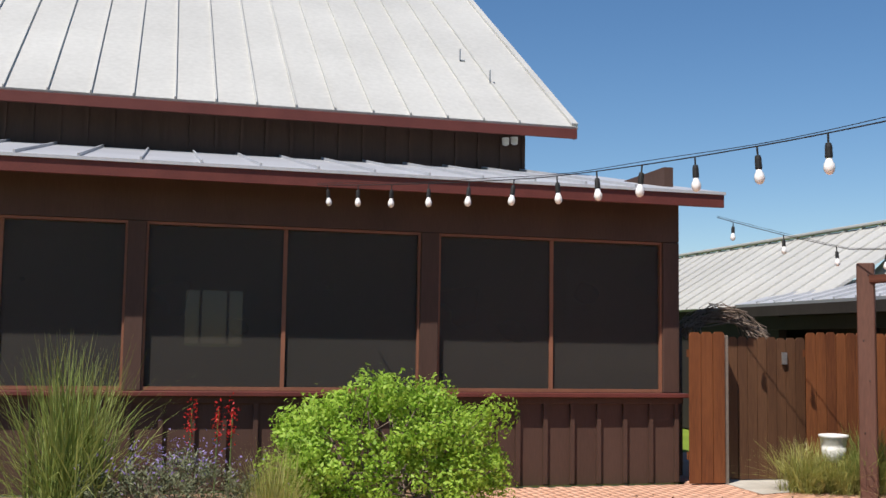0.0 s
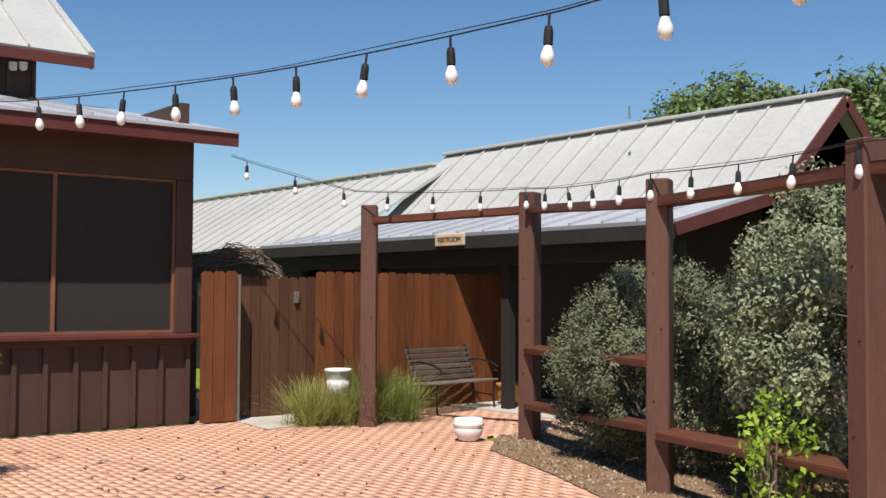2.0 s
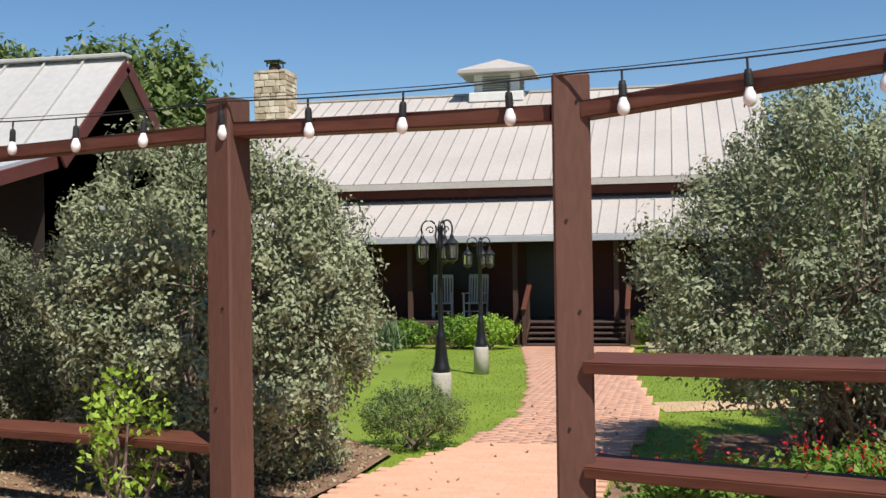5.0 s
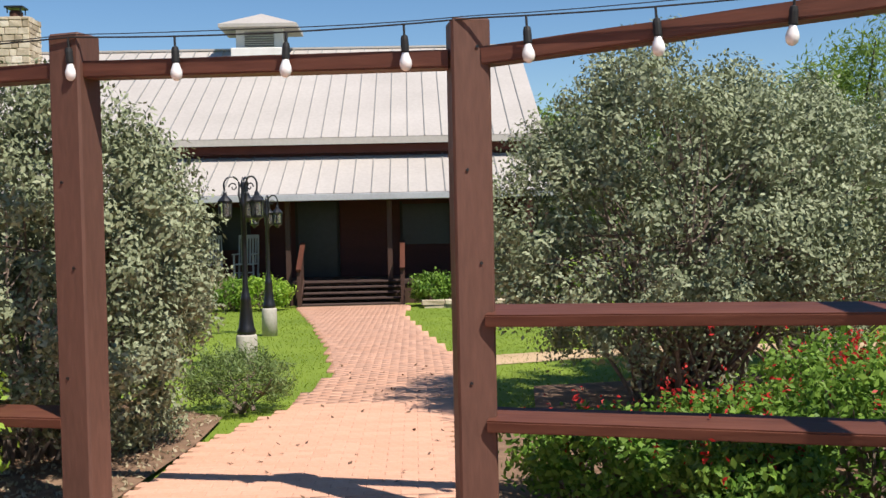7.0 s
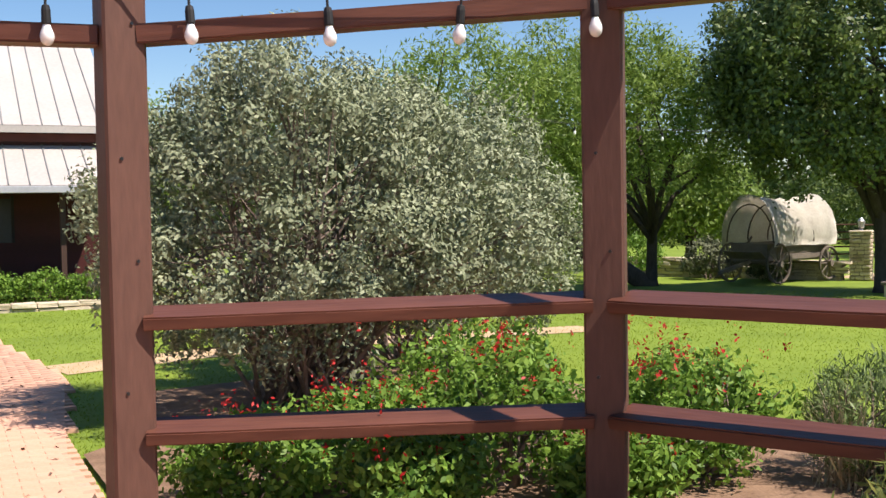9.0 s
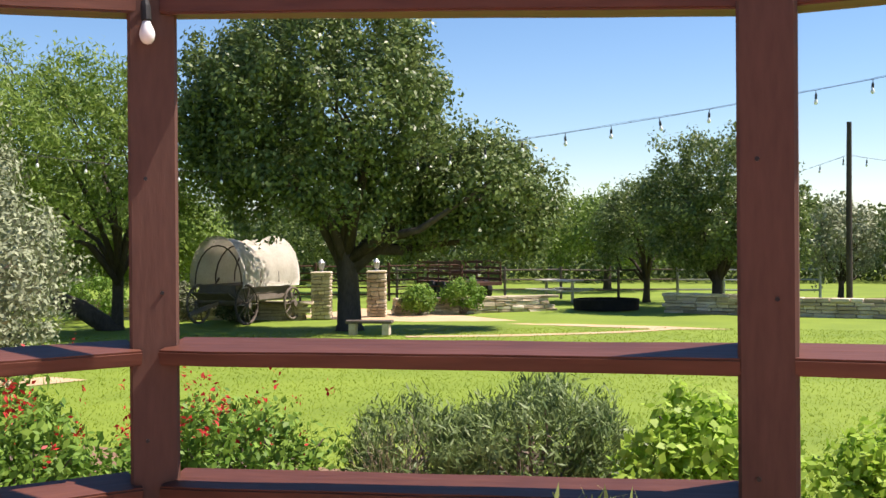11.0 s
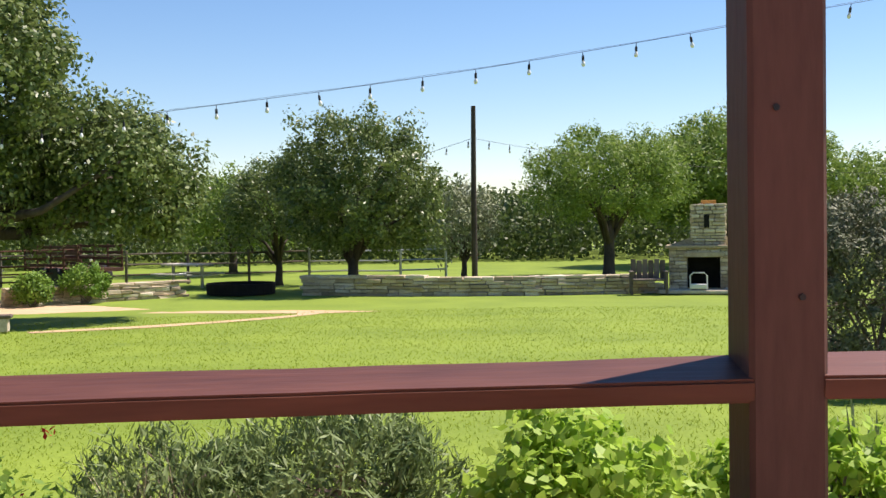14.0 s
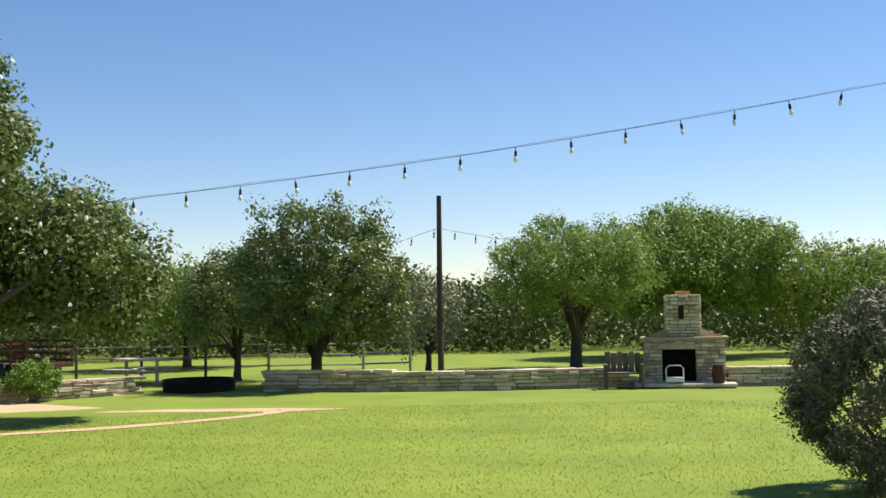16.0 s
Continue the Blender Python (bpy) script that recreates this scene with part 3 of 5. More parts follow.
    part("rake_trim", beam(bmesh.new(), (5.33, 13.5, 5.01), (5.33, 20.1, 9.21), 0.1, 0.05, 0.004), "roof", ob)
    bm = bmesh.new()
    vs = [bm.verts.new(p) for p in ((4.7, 14.2, 3.0), (4.7, 26, 3.0), (4.7, 26.4, 4.9), (4.7, 20.1, 9.0), (4.7, 14.2, 5.2))]
    bm.faces.new(vs)
    bmesh.ops.solidify(bm, geom=bm.faces[:], thickness=0.12)
    part("gable_wall", bm, "brown", ob)
    roof_plane(ob, (X0, 26.7, 4.98), (14.38, 0, 0), (0, -6.6, 4.2), 0, "roof", "upper_roof_back", 0.05, 3.0)
    for x, y in ((4.15, 15.9), (4.42, 15.0)):
        z = 4.98 + (y - 13.5) * 4.2 / 6.6
        bm = bx(bmesh.new(), (0.02, 0.02, 0.22), (x, y, z + 0.11))
        bx(bm, (0.09, 0.02, 0.02), (x + 0.04, y, z + 0.02))
        part("roof_bracket", bm, "steel", ob)
    bm = lathe(bmesh.new(), [(0.02, 0), (0.055, 0.02), (0.06, 0.12)], (4.5, 13.93, 4.72), 10)
    lathe(bm, [(0.02, 0), (0.055, 0.02), (0.06, 0.12)], (4.36, 13.93, 4.7), 10)
    part("flood_light", bm, "white", ob, "white twin flood light")


house_a()


# ---- cedar gate fence ----
def cedar_board(parent, x0, x1, y, h, seed, mat="cedar"):
    rng = random.Random(seed)
    bm = bmesh.new()
    pts = [(x0 + 0.004, 0.02), (x1 - 0.004, 0.02), (x1 - 0.004, h - 0.035), (x1 - 0.03, h), (x0 + 0.03, h), (x0 + 0.004, h - 0.035)]
    dy = rng.uniform(-0.003, 0.003)
    fr, bk = [bm.verts.new((x, y + dy, z)) for x, z in pts], [bm.verts.new((x, y + dy + 0.02, z)) for x, z in pts]
    bm.faces.new(fr), bm.faces.new(bk[::-1])
    for k in range(6):
        bm.faces.new((fr[k], bk[k], bk[(k + 1) % 6], fr[(k + 1) % 6]))
    bmesh.ops.recalc_face_normals(bm, faces=bm.faces)
    part("board", bm, mat, parent)


def cedar_panel(name, label, x0, x1, y, h, seed, gate=False):
    ob = thing(name, label, "gate" if gate else "fence", group="cedar boundary fence")
    n = max(1, round((x1 - x0) / 0.14))
    for k in range(n):
        w = (x1 - x0) / n
        cedar_board(ob, x0 + k * w, x0 + (k + 1) * w, y, h + 0.006 * ((k * 7) % 3), seed + k, "gate_cedar" if gate else "cedar")
    for z in (0.3, h - 0.3):
        part("back_rail", span((x0, y + 0.03, z), (x1, y + 0.07, z + 0.09)), "cedar", ob)
    return ob


cedar_panel("cedar_fence_panel", "narrow dog-eared cedar fence panel beside the porch", 5.52, 6.0, 10.2, 1.83, 1)
cedar_panel("cedar_fence_panel", "stained dog-eared cedar fence panel by the gate", 7.08, 10.35, 10.14, 1.85, 40)
gate = cedar_panel("cedar_gate", "closed stained cedar garden gate with black hinges", 6.07, 7.3, 10.5, 1.78, 80, True)
for z in (0.35, 0.95, 1.55):
    part("hinge", span((6.03, 10.46, z), (6.1, 10.495, z + 0.12)), "black", gate)
part("latch", span((6.96, 10.46, 1.45), (7.02, 10.495, 1.6)), "steel", gate, "small metal gate latch")
tagged(finish("gate_post", span((6.0, 10.22, -0.1), (6.06, 10.42, 1.8), 0.004), "greywood"), "dark timber gate post with hinges", "post")


def arbor_twigs():
    ob = thing("vine_arch", "arched tangle of dry woven vine over the gate", "arch", pose(6.5, 11.2, 0))
    rng = random.Random(5)
    for k in range(44):
        w = rng.uniform(0.35, 0.72)
        h = rng.uniform(0.18, 0.4) * (0.72 / w) ** 0.3
        pts = [Vector((math.cos(a) * w + rng.gauss(0, 0.03), rng.gauss(0, 0.1), 1.78 + math.sin(a) * h + rng.gauss(0, 0.02))) for a in [math.pi * i / 8 for i in range(9)]]
        part("vine", tube(bmesh.new(), pts, rng.uniform(0.004, 0.009), 4), "twig", ob)
    for x in (-0.62, 0.62):
        part("arch_post", span((x - 0.04, -0.04, 0), (x + 0.04, 0.04, 1.9)), "greywood", ob)


arbor_twigs()


sheet("pavement_gate_apron", [(5.95, 9.3), (6.95, 9.55), (7.08, 10.1), (7.2, 10.9), (6.06, 10.9)], 0.009, "concrete", "pale sunlit concrete threshold before the gate", 0.6, "pavement")


# ---- gabled house with lean-to porch ----
def house_c():
    ob = thing("lean_to_house", "dark brown house with pale metal gable roof and porch", "house")
    RX, RZ, Y0, Y1 = 12.45, 4.2, 5.95, 14.3
    roof_plane(ob, (10.95, Y0, 2.86), (0, Y1 - Y0, 0), (RX - 10.95, 0, RZ - 2.86), 0, "roof", "roof_west", 0.05, 0.55)
    roof_plane(ob, (14.0, Y0, 2.86), (0, Y1 - Y0, 0), (RX - 14.0, 0, RZ - 2.86), 0, "roof", "roof_east", 0.05, 1.4)
    roof_plane(ob, (9.2, Y0 + 0.1, 2.42), (0, Y1 + 1.2 - Y0, 0), (1.78, 0, 0.45), 0, "roof_low", "porch_roof", 0.05, 0.55)
    roof_plane(ob, (9.6, Y1 - 0.5, 2.42), (0, 16, 0), (2.6, 0, 1.55), 0, "roof", "rear_roof", 0.05, 0.55)
    part("ridge_cap", beam(bmesh.new(), (RX, Y0 - 0.02, RZ + 0.02), (RX, Y1, RZ + 0.02), 0.22, 0.05, 0.01), "roof", ob)
    part("rear_ridge_cap", beam(bmesh.new(), (12.2, Y1, 4.02), (12.2, 30, 4.02), 0.22, 0.05, 0.01), "roof", ob)
    for s, x in ((1, 10.95), (-1, 14.0)):
        part("rake_board", beam(bmesh.new(), (x, Y0 - 0.01, 2.74), (RX, Y0 - 0.01, RZ - 0.11), 0.03, 0.17, 0.004), "maroon", ob)
    part("porch_rake", beam(bmesh.new(), (9.2, Y0 + 0.08, 2.31), (10.98, Y0 + 0.08, 2.75), 0.03, 0.15, 0.004), "maroon", ob)
    part("porch_fascia", span((9.19, Y0 + 0.12, 2.2), (9.23, Y1 + 1.2, 2.37)), "dark", ob)
    part("porch_beam", span((9.5, Y0 + 0.3, 1.98), (9.65, Y1 + 1.0, 2.2)), "dark", ob)
    part("west_wall", span((11.0, 6.205, 0), (11.15, 30, 2.85)), "dark", ob)
    part("rear_wall", span((9.9, 15.3, 0), (10.05, 30, 2.5)), "dark", ob)
    bm = bmesh.new()
    f = bm.faces.new([bm.verts.new(p) for p in ((11.0, 6.2, -0.1), (13.95, 6.2, -0.1), (13.95, 6.2, 2.82), (RX, 6.2, 4.08), (11.0, 6.2, 2.82))])
    bmesh.ops.solidify(bm, geom=[f], thickness=0.1)
    part("gable_wall", bm, "dark", ob)
    for y in (6.3, 9.2, 12.2):
        part("porch_post", span((9.52, y, 0), (9.66, y + 0.14, 2.0), 0.004), "dark", ob)
    part("porch_slab", span((9.3, 6.2, -0.1), (11, 16, 0.03)), "concrete", ob)
    part("awning", beam(bmesh.new(), (11.5, 6.1, 2.25), (12.6, 6.1, 2.25), 0.6, 0.06, 0.01), "roof_low", ob)
    bm = bmesh.new()
    tube(bm, [(11.6, 8.9, 4.13), (11.6, 8.9, 4.33)], 0.02, 6)
    part("vent_pipe", bm, "steel", ob)


house_c()


def text_mesh(name, body, size, m, mat, parent, label=""):
    cu = bpy.data.curves.new(name, "FONT")
    cu.body, cu.size, cu.align_x, cu.align_y, cu.extrude = body, size, "CENTER", "CENTER", 0.004
    tmp = bpy.data.objects.new(name, cu)
    me = bpy.data.meshes.new_from_object(tmp)
    bpy.data.objects.remove(tmp)
    me.transform(m)
    me.materials.append(M[mat])
    ob = new(name, me)
    ob.parent = parent
    return ob


sg = thing("restroom_sign", "small tan wooden sign with carved dark letters", "sign", pose(9.165, 10.02, 2.33))
part("board", box((0.03, 0.66, 0.17), bevel=0.012), "sign", sg)
text_mesh("lettering", "RESTROOM", 0.1, pose(-0.018, 0, 0, 90, 0, -90), "brown", sg)


# ---- farmhouse with front porch ----
def rubble(parent, x0, x1, z0, z1, y, seed, mat="stone_ob", h=(0.09, 0.17), w=(0.16, 0.42), depth=0.1, axis="x", limit=1000):
    """Stones laid in rough courses on an upright face."""
    rng = random.Random(seed)
    z, n = z0, 0
    while z < z1 - 0.03:
        hh = min(rng.uniform(*h), z1 - z)
        x = x0
        while x < x1 - 0.02:
            ww = min(rng.uniform(*w), x1 - x)
            d = depth * rng.uniform(0.85, 1.15)
            size = (ww - 0.015, d, hh - 0.015) if axis == "x" else (d, ww - 0.015, hh - 0.015)
            at = (x + ww / 2, y, z + hh / 2) if axis == "x" else (y, x + ww / 2, z + hh / 2)
            bm = bx(bmesh.new(), size, at, bevel=min(0.018, hh * 0.2))
            for v in bm.verts:
                v.co += Vector((rng.gauss(0, 0.006), rng.gauss(0, 0.006), rng.gauss(0, 0.005)))
            part("stone", bm, mat, parent)
            n += 1
            x += ww
        z += hh
    return n


def house_b():
    ob = thing("farmhouse", "dark red farmhouse with pale metal roofs and porch", "house")
    Y0, Y1 = -3.4, 12.4
    roof_plane(ob, (25.75, Y0, 2.2), (0, Y1 - Y0, 0), (2.5, 0, 1.04), 0, "roof_warm", "porch_roof", 0.05, 0.44, 0.03)
    part("porch_gutter", span((25.68, Y0, 2.03), (25.78, Y1, 2.18), 0.01), "roof_low", ob, "pale grey gutter")
    part("wall_band", span((28.2, Y0 + 0.3, 0), (28.35, Y1 - 0.3, 3.75)), "red", ob)
    part("frieze", span((28.12, Y0, 3.3), (28.19, Y1, 3.5)), "maroon", ob)
    roof_plane(ob, (27.8, Y0, 3.68), (0, Y1 - Y0, 0), (6.7, 0, 3.3), 0, "roof_warm", "main_roof", 0.05, 0.44, 0.03)
    roof_plane(ob, (41.2, Y0, 3.68), (0, Y1 - Y0, 0), (-6.7, 0, 3.3), 0, "roof_warm", "main_roof_back", 0.05, 3.0)
    part("main_fascia", span((27.77, Y0, 3.5), (27.81, Y1, 3.66)), "roof_warm", ob)
    part("ridge_cap", span((34.4, Y0, 6.97), (34.6, Y1, 7.03)), "roof_warm", ob)
    part("porch_floor", span((26.2, Y0, 0.0), (28.2, Y1, 0.1)), "floor", ob)
    part("porch_skirt", span((26.25, Y0, -0.6), (26.32, Y1, 0.0)), "brown", ob)
    for y in (Y0 + 0.15, Y1 - 0.3):
        bm = bmesh.new()
        f = bm.faces.new([bm.verts.new(p) for p in ((28.3, y, -0.6), (41, y, -0.6), (41, y, 3.6), (34.5, y, 6.85), (28.3, y, 3.7))])
        bmesh.ops.solidify(bm, geom=[f], thickness=0.12)
        part("gable_wall", bm, "red", ob)
    for y in (8.3, 5.7, 3.05, 0.6, -1.9, -3.2):
        part("porch_post", span((26.25, y - 0.06, 0.1), (26.37, y + 0.06, 2.1), 0.006), "brown", ob)
    # Opaque panels on the solid wall; the indoor darkness is put into their black.
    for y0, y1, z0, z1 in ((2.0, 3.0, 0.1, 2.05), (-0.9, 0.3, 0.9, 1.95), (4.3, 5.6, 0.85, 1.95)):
        w = part("door" if z0 < 0.5 else "window", span((28.16, y0, z0), (28.198, y1, z1)), "black", ob, "black panel painted as the unlit room behind glass")
        part("frame", span((28.14, y0 - 0.07, z0), (28.195, y0, z1 + 0.07)), "dark", w)
        part("frame", span((28.14, y1, z0), (28.195, y1 + 0.07, z1 + 0.07)), "dark", w)
    st = thing("porch_steps", "dark wooden porch steps with open risers and handrails", "stairs")
    for k in range(5):
        part("tread", span((25.2 + 0.22 * k, 0.35, -0.5 + 0.12 * (k + 1) - 0.04), (25.47 + 0.22 * k, 2.65, -0.5 + 0.12 * (k + 1)), 0.006), "floor", st)
    for y in (0.3, 2.7):
        part("stringer", beam(bmesh.new(), (25.25, y, -0.5), (26.3, y, 0.06), 0.05, 0.2, 0), "brown", st)
        part("newel", span((25.22, y - 0.05, -0.55), (25.32, y + 0.05, 0.42), 0.006), "brown", st)
        part("handrail", beam(bmesh.new(), (25.15, y, 0.42), (26.32, y, 1.02), 0.12, 0.06, 0.008), "fence", st)
        for k in range(6):
            x = 25.42 + 0.14 * k
            part("baluster", span((x, y - 0.02, -0.3 + 0.5 * (x - 25.2)), (x + 0.035, y + 0.02, 0.42 + 0.51 * (x - 25.15))), "brown", st)
    ch = thing("stone_chimney", "pale limestone chimney with metal cap", "chimney", pose(33.4, 11.9, 0))
    part("core", span((-0.42, -0.5, 5.0), (0.42, 0.5, 7.82)), "mortar", ch)
    rubble(ch, -0.54, 0.54, 6.1, 7.86, -0.47, 3, h=(0.13, 0.24), w=(0.18, 0.42), depth=0.12, axis="y")
    rubble(ch, -0.5, 0.5, 6.1, 7.86, -0.52, 4, h=(0.13, 0.24), w=(0.18, 0.42), depth=0.1)
    part("flue", lathe(bmesh.new(), [(0.2, 0), (0.2, 0.2), (0.16, 0.25)], (0, 0, 7.86), 12), "rust", ch, "rusty flue collar")
    part("cap", box((0.55, 0.55, 0.06), (0, 0, 8.2), bevel=0.01), "black", ch)
    for k in range(4):
        part("cap_leg", box((0.03, 0.03, 0.16), (0.2 * (-1) ** k, 0.2 * (-1) ** (k // 2), 8.1), bevel=0), "black", ch)
    cu = thing("roof_cupola", "pale louvred cupola with hipped metal roof", "cupola", pose(34.5, 4.66, 6.7))
    part("base", box((1.5, 1.75, 0.3), (0, 0, 0.1), bevel=0.02), "white", cu)
    part("body", box((1.2, 1.45, 0.8), (0, 0, 0.45), bevel=0.01), "white", cu)
    for k in range(7):
        part("louvre", box((0.06, 0.9, 0.02), (-0.62, 0, 0.32 + 0.07 * k), ry=-35, bevel=0), "seam", cu)
        part("louvre", box((0.8, 0.06, 0.02), (0, -0.745, 0.32 + 0.07 * k), rx=35, bevel=0), "seam", cu)
    bm = bmesh.new()
    b = [bm.verts.new((x, y, 0.85)) for x, y in ((-1.0, -1.2), (1.0, -1.2), (1.0, 1.2), (-1.0, 1.2))]
    b2 = [bm.verts.new((v.co.x, v.co.y, 0.95)) for v in b]
    top = bm.verts.new((0, 0, 1.42))
    bm.faces.new(b[::-1])
    for k in range(4):
        bm.faces.new((b[k], b[(k + 1) % 4], b2[(k + 1) % 4], b2[k]))
        bm.faces.new((b2[k], b2[(k + 1) % 4], top))
    part("hip_roof", bm, "roof_warm", cu)


house_b()


def rocking_chair(m):
    ob = thing("rocking_chair", "light grey slatted wooden rocking chair on the porch", "chair", m, "porch rocking chairs")
    part("seat", box((0.5, 0.5, 0.03), (0, 0, 0.42), bevel=0.008), "chair", ob)
    for y in (-0.24, 0.24):
        part("back_leg", beam(bmesh.new(), (0.22, y, 0.03), (0.36, y, 1.12), 0.04, 0.04, 0.004), "chair", ob)
        part("front_leg", beam(bmesh.new(), (-0.22, y, 0.03), (-0.22, y, 0.66), 0.04, 0.04, 0.004), "chair", ob)
        part("armrest", box((0.56, 0.07, 0.03), (-0.02, y, 0.67), bevel=0.006), "chair", ob)
        pts = [(-0.42 + 0.105 * k, y, 0.03 + 0.12 * ((k - 4) / 4) ** 2) for k in range(9)]
        part("rocker", tube(bmesh.new(), pts, 0.018, 6), "chair", ob)
    for k in range(6):
        y = -0.175 + 0.07 * k
        part("slat", beam(bmesh.new(), (0.26, y, 0.44), (0.355, y, 1.08), 0.04, 0.014, 0), "chair", ob)
    part("crest_rail", beam(bmesh.new(), (0.36, -0.25, 1.1), (0.36, 0.25, 1.1), 0.03, 0.09, 0.004), "chair", ob)
    part("stretcher", beam(bmesh.new(), (-0.22, -0.24, 0.22), (-0.22, 0.24, 0.22), 0.025, 0.025, 0), "chair", ob)
    return ob


rc = rocking_chair(pose(27.1, 5.05, 0.1, 0, 0, 8))
copy_thing(rc, pose(27.1, 4.2, 0.1, 0, 0, -6))


def lamp_post(m):
    ob = thing("lamp_post", "black cast-iron three-lantern lamp post on a concrete pier", "lamp post", m, "garden lamp posts")
    part("pier", lathe(bmesh.new(), [(0.125, -0.1), (0.12, 0.38), (0.11, 0.4)], seg=18), "concrete", ob, "round concrete pier", True)
    part("shaft", lathe(bmesh.new(), [(0.105, 0.4), (0.11, 0.44), (0.09, 0.48), (0.075, 0.6), (0.06, 0.78), (0.066, 0.8), (0.05, 0.84), (0.032, 0.95), (0.028, 1.85), (0.045, 1.88), (0.03, 1.93), (0.02, 2.05), (0.03, 2.1), (0.004, 2.2)], seg=14), "black", ob, smooth=True)
    for turn in (20, 140, 260):
        q = pose(0, 0, 0, 0, 0, turn)

        def spun(name, bm, mat, parent):
            bm.transform(q)
            return part(name, bm, mat, parent)

        arc = [(0.02, 0, 1.84), (0.05, 0, 2.0)] + [(0.13 - 0.09 * math.cos(a), 0, 2.1 + 0.1 * math.sin(a)) for a in [math.pi * k / 9 for k in range(10)]] + [(0.21, 0, 2.03)]
        spun("scroll_arm", tube(bmesh.new(), arc, 0.011, 6), "black", ob)
        curl = [(0.11 + 0.055 * (1 - k / 14) * math.cos(k * 0.6), 0, 2.08 + 0.055 * (1 - k / 14) * math.sin(k * 0.6)) for k in range(12)]
        spun("scroll_curl", tube(bmesh.new(), curl, 0.008, 5), "black", ob)
        la = spun("lantern", lathe(bmesh.new(), [(0.01, 2.04), (0.022, 2.02), (0.03, 1.985), (0.06, 1.955), (0.086, 1.925), (0.082, 1.905)], (0.21, 0, 0), 10), "black", ob)
        spun("glass", lathe(bmesh.new(), [(0.072, 1.905), (0.064, 1.75)], (0.21, 0, 0), 10), "glass", la)
        spun("base", lathe(bmesh.new(), [(0.074, 1.755), (0.068, 1.73), (0.03, 1.71), (0.012, 1.68)], (0.21, 0, 0), 10), "black", la)
        for k in range(6):
            a = k * math.tau / 6
            spun("rib", tube(bmesh.new(), [(0.21 + 0.078 * math.cos(a), 0.078 * math.sin(a), 1.905), (0.21 + 0.069 * math.cos(a), 0.069 * math.sin(a), 1.75)], 0.007, 4), "black", la)
    return ob


lp = lamp_post(pose(12.5, 1.95, ground(12.5, 1.95), 0, 0, -25))
copy_thing(lp, pose(17.5, 2.36, ground(17.5, 2.36) + 0.02, 0, 0, -20))


# ---- string lights ----
def string_lights(nodes, spacing, sag, label, bulb_scale=1.0, start=0.2):
    ob = thing("string_lights", label, "string lights", group="festoon string lights")
    pts = []
    for a, b in zip(nodes, nodes[1:]):
        a, b = Vector(a), Vector(b)
        n = max(4, int((b - a).length / 0.25))
        for k in range(n):
            u = k / n
            p = a.lerp(b, u)
            p.z -= 4 * u * (1 - u) * sag * (b - a).length
            pts.append(p)
    pts.append(Vector(nodes[-1]))
    part("wire", tube(bmesh.new(), pts, 0.0045, 5), "rubber", ob)
    part("guy_cable", tube(bmesh.new(), [p + Vector((0, 0, 0.018 + 0.006 * math.sin(i * 0.7))) for i, p in enumerate(pts)], 0.0025, 4), "rubber", ob)
    bm = lathe(bmesh.new(), [(0.006, 0), (0.006, -0.05), (0.016, -0.055), (0.02, -0.075), (0.021, -0.13), (0.018, -0.135)], seg=10)
    sock = bpy.data.meshes.new("socket")
    bm.to_mesh(sock), bm.free()
    sock.materials.append(M["rubber"])
    bm = lathe(bmesh.new(), [(0.014, -0.13), (0.02, -0.15), (0.029, -0.172), (0.031, -0.19), (0.026, -0.21), (0.014, -0.222), (0.002, -0.226)], seg=12)
    glass = bpy.data.meshes.new("bulb")
    bm.to_mesh(glass), bm.free()
    for p in glass.polygons:
        p.use_smooth = True
    glass.materials.append(M["bulb"])
    rng = random.Random(len(nodes))
    run, nxt = 0.0, start
    for a, b in zip(pts, pts[1:]):
        d = (b - a).length
        while nxt <= run + d:
            p = a.lerp(b, (nxt - run) / d)
            s = new("socket", sock)
            s.parent, s.matrix_basis = ob, pose(*p, rng.gauss(0, 4), rng.gauss(0, 4), 0) @ Matrix.Scale(bulb_scale, 4)
            g = new("bulb", glass)
            g.parent = s
            nxt += spacing
        run += d


string_lights([(0.9, 9.72, 3.32), (2.28, 6.5, 3.0), (2.73, 3.6, 2.81), (2.95, 1.4, 2.75), (2.98, -0.6, 2.8), (2.62, -2.9, 3.1)], 0.6, 0.006, "black festoon string with frosted white bulbs above the patio")
F = [(5.72, 9.86, 3.2), (6.85, 8.9, 2.78)] + [(x - 0.12, y - 0.02, z) for (x, y), z in (((7.84, 6.93), 2.72), ((6.65, 4.07), 2.56), ((5.91, 1.79), 2.5), ((5.40, -0.27), 2.47), ((4.70, -2.33), 2.5))]
string_lights(F, 0.6, 0.012, "black festoon string with frosted bulbs along the timber fence")
string_lights([(17.2, -16.6, 3.0), (11.7, -16.2, 3.4), (6.6, -17.1, 3.95), (1.4, -18.5, 4.8), (-5, -20.5, 6.0)], 0.86, 0.004, "festoon string with small bulbs across the lawn", 1.05)
string_lights([(19.5, -10.0, 3.3), (17.2, -16.6, 3.0)], 0.9, 0.02, "festoon string strung between the trees")
string_lights([(21, -36, 2.2), (11.4, -34.3, 4.2), (4, -42, 3.4), (-6, -44, 3.1)], 0.8, 0.015, "distant festoon string between pole and trees", 1.2)


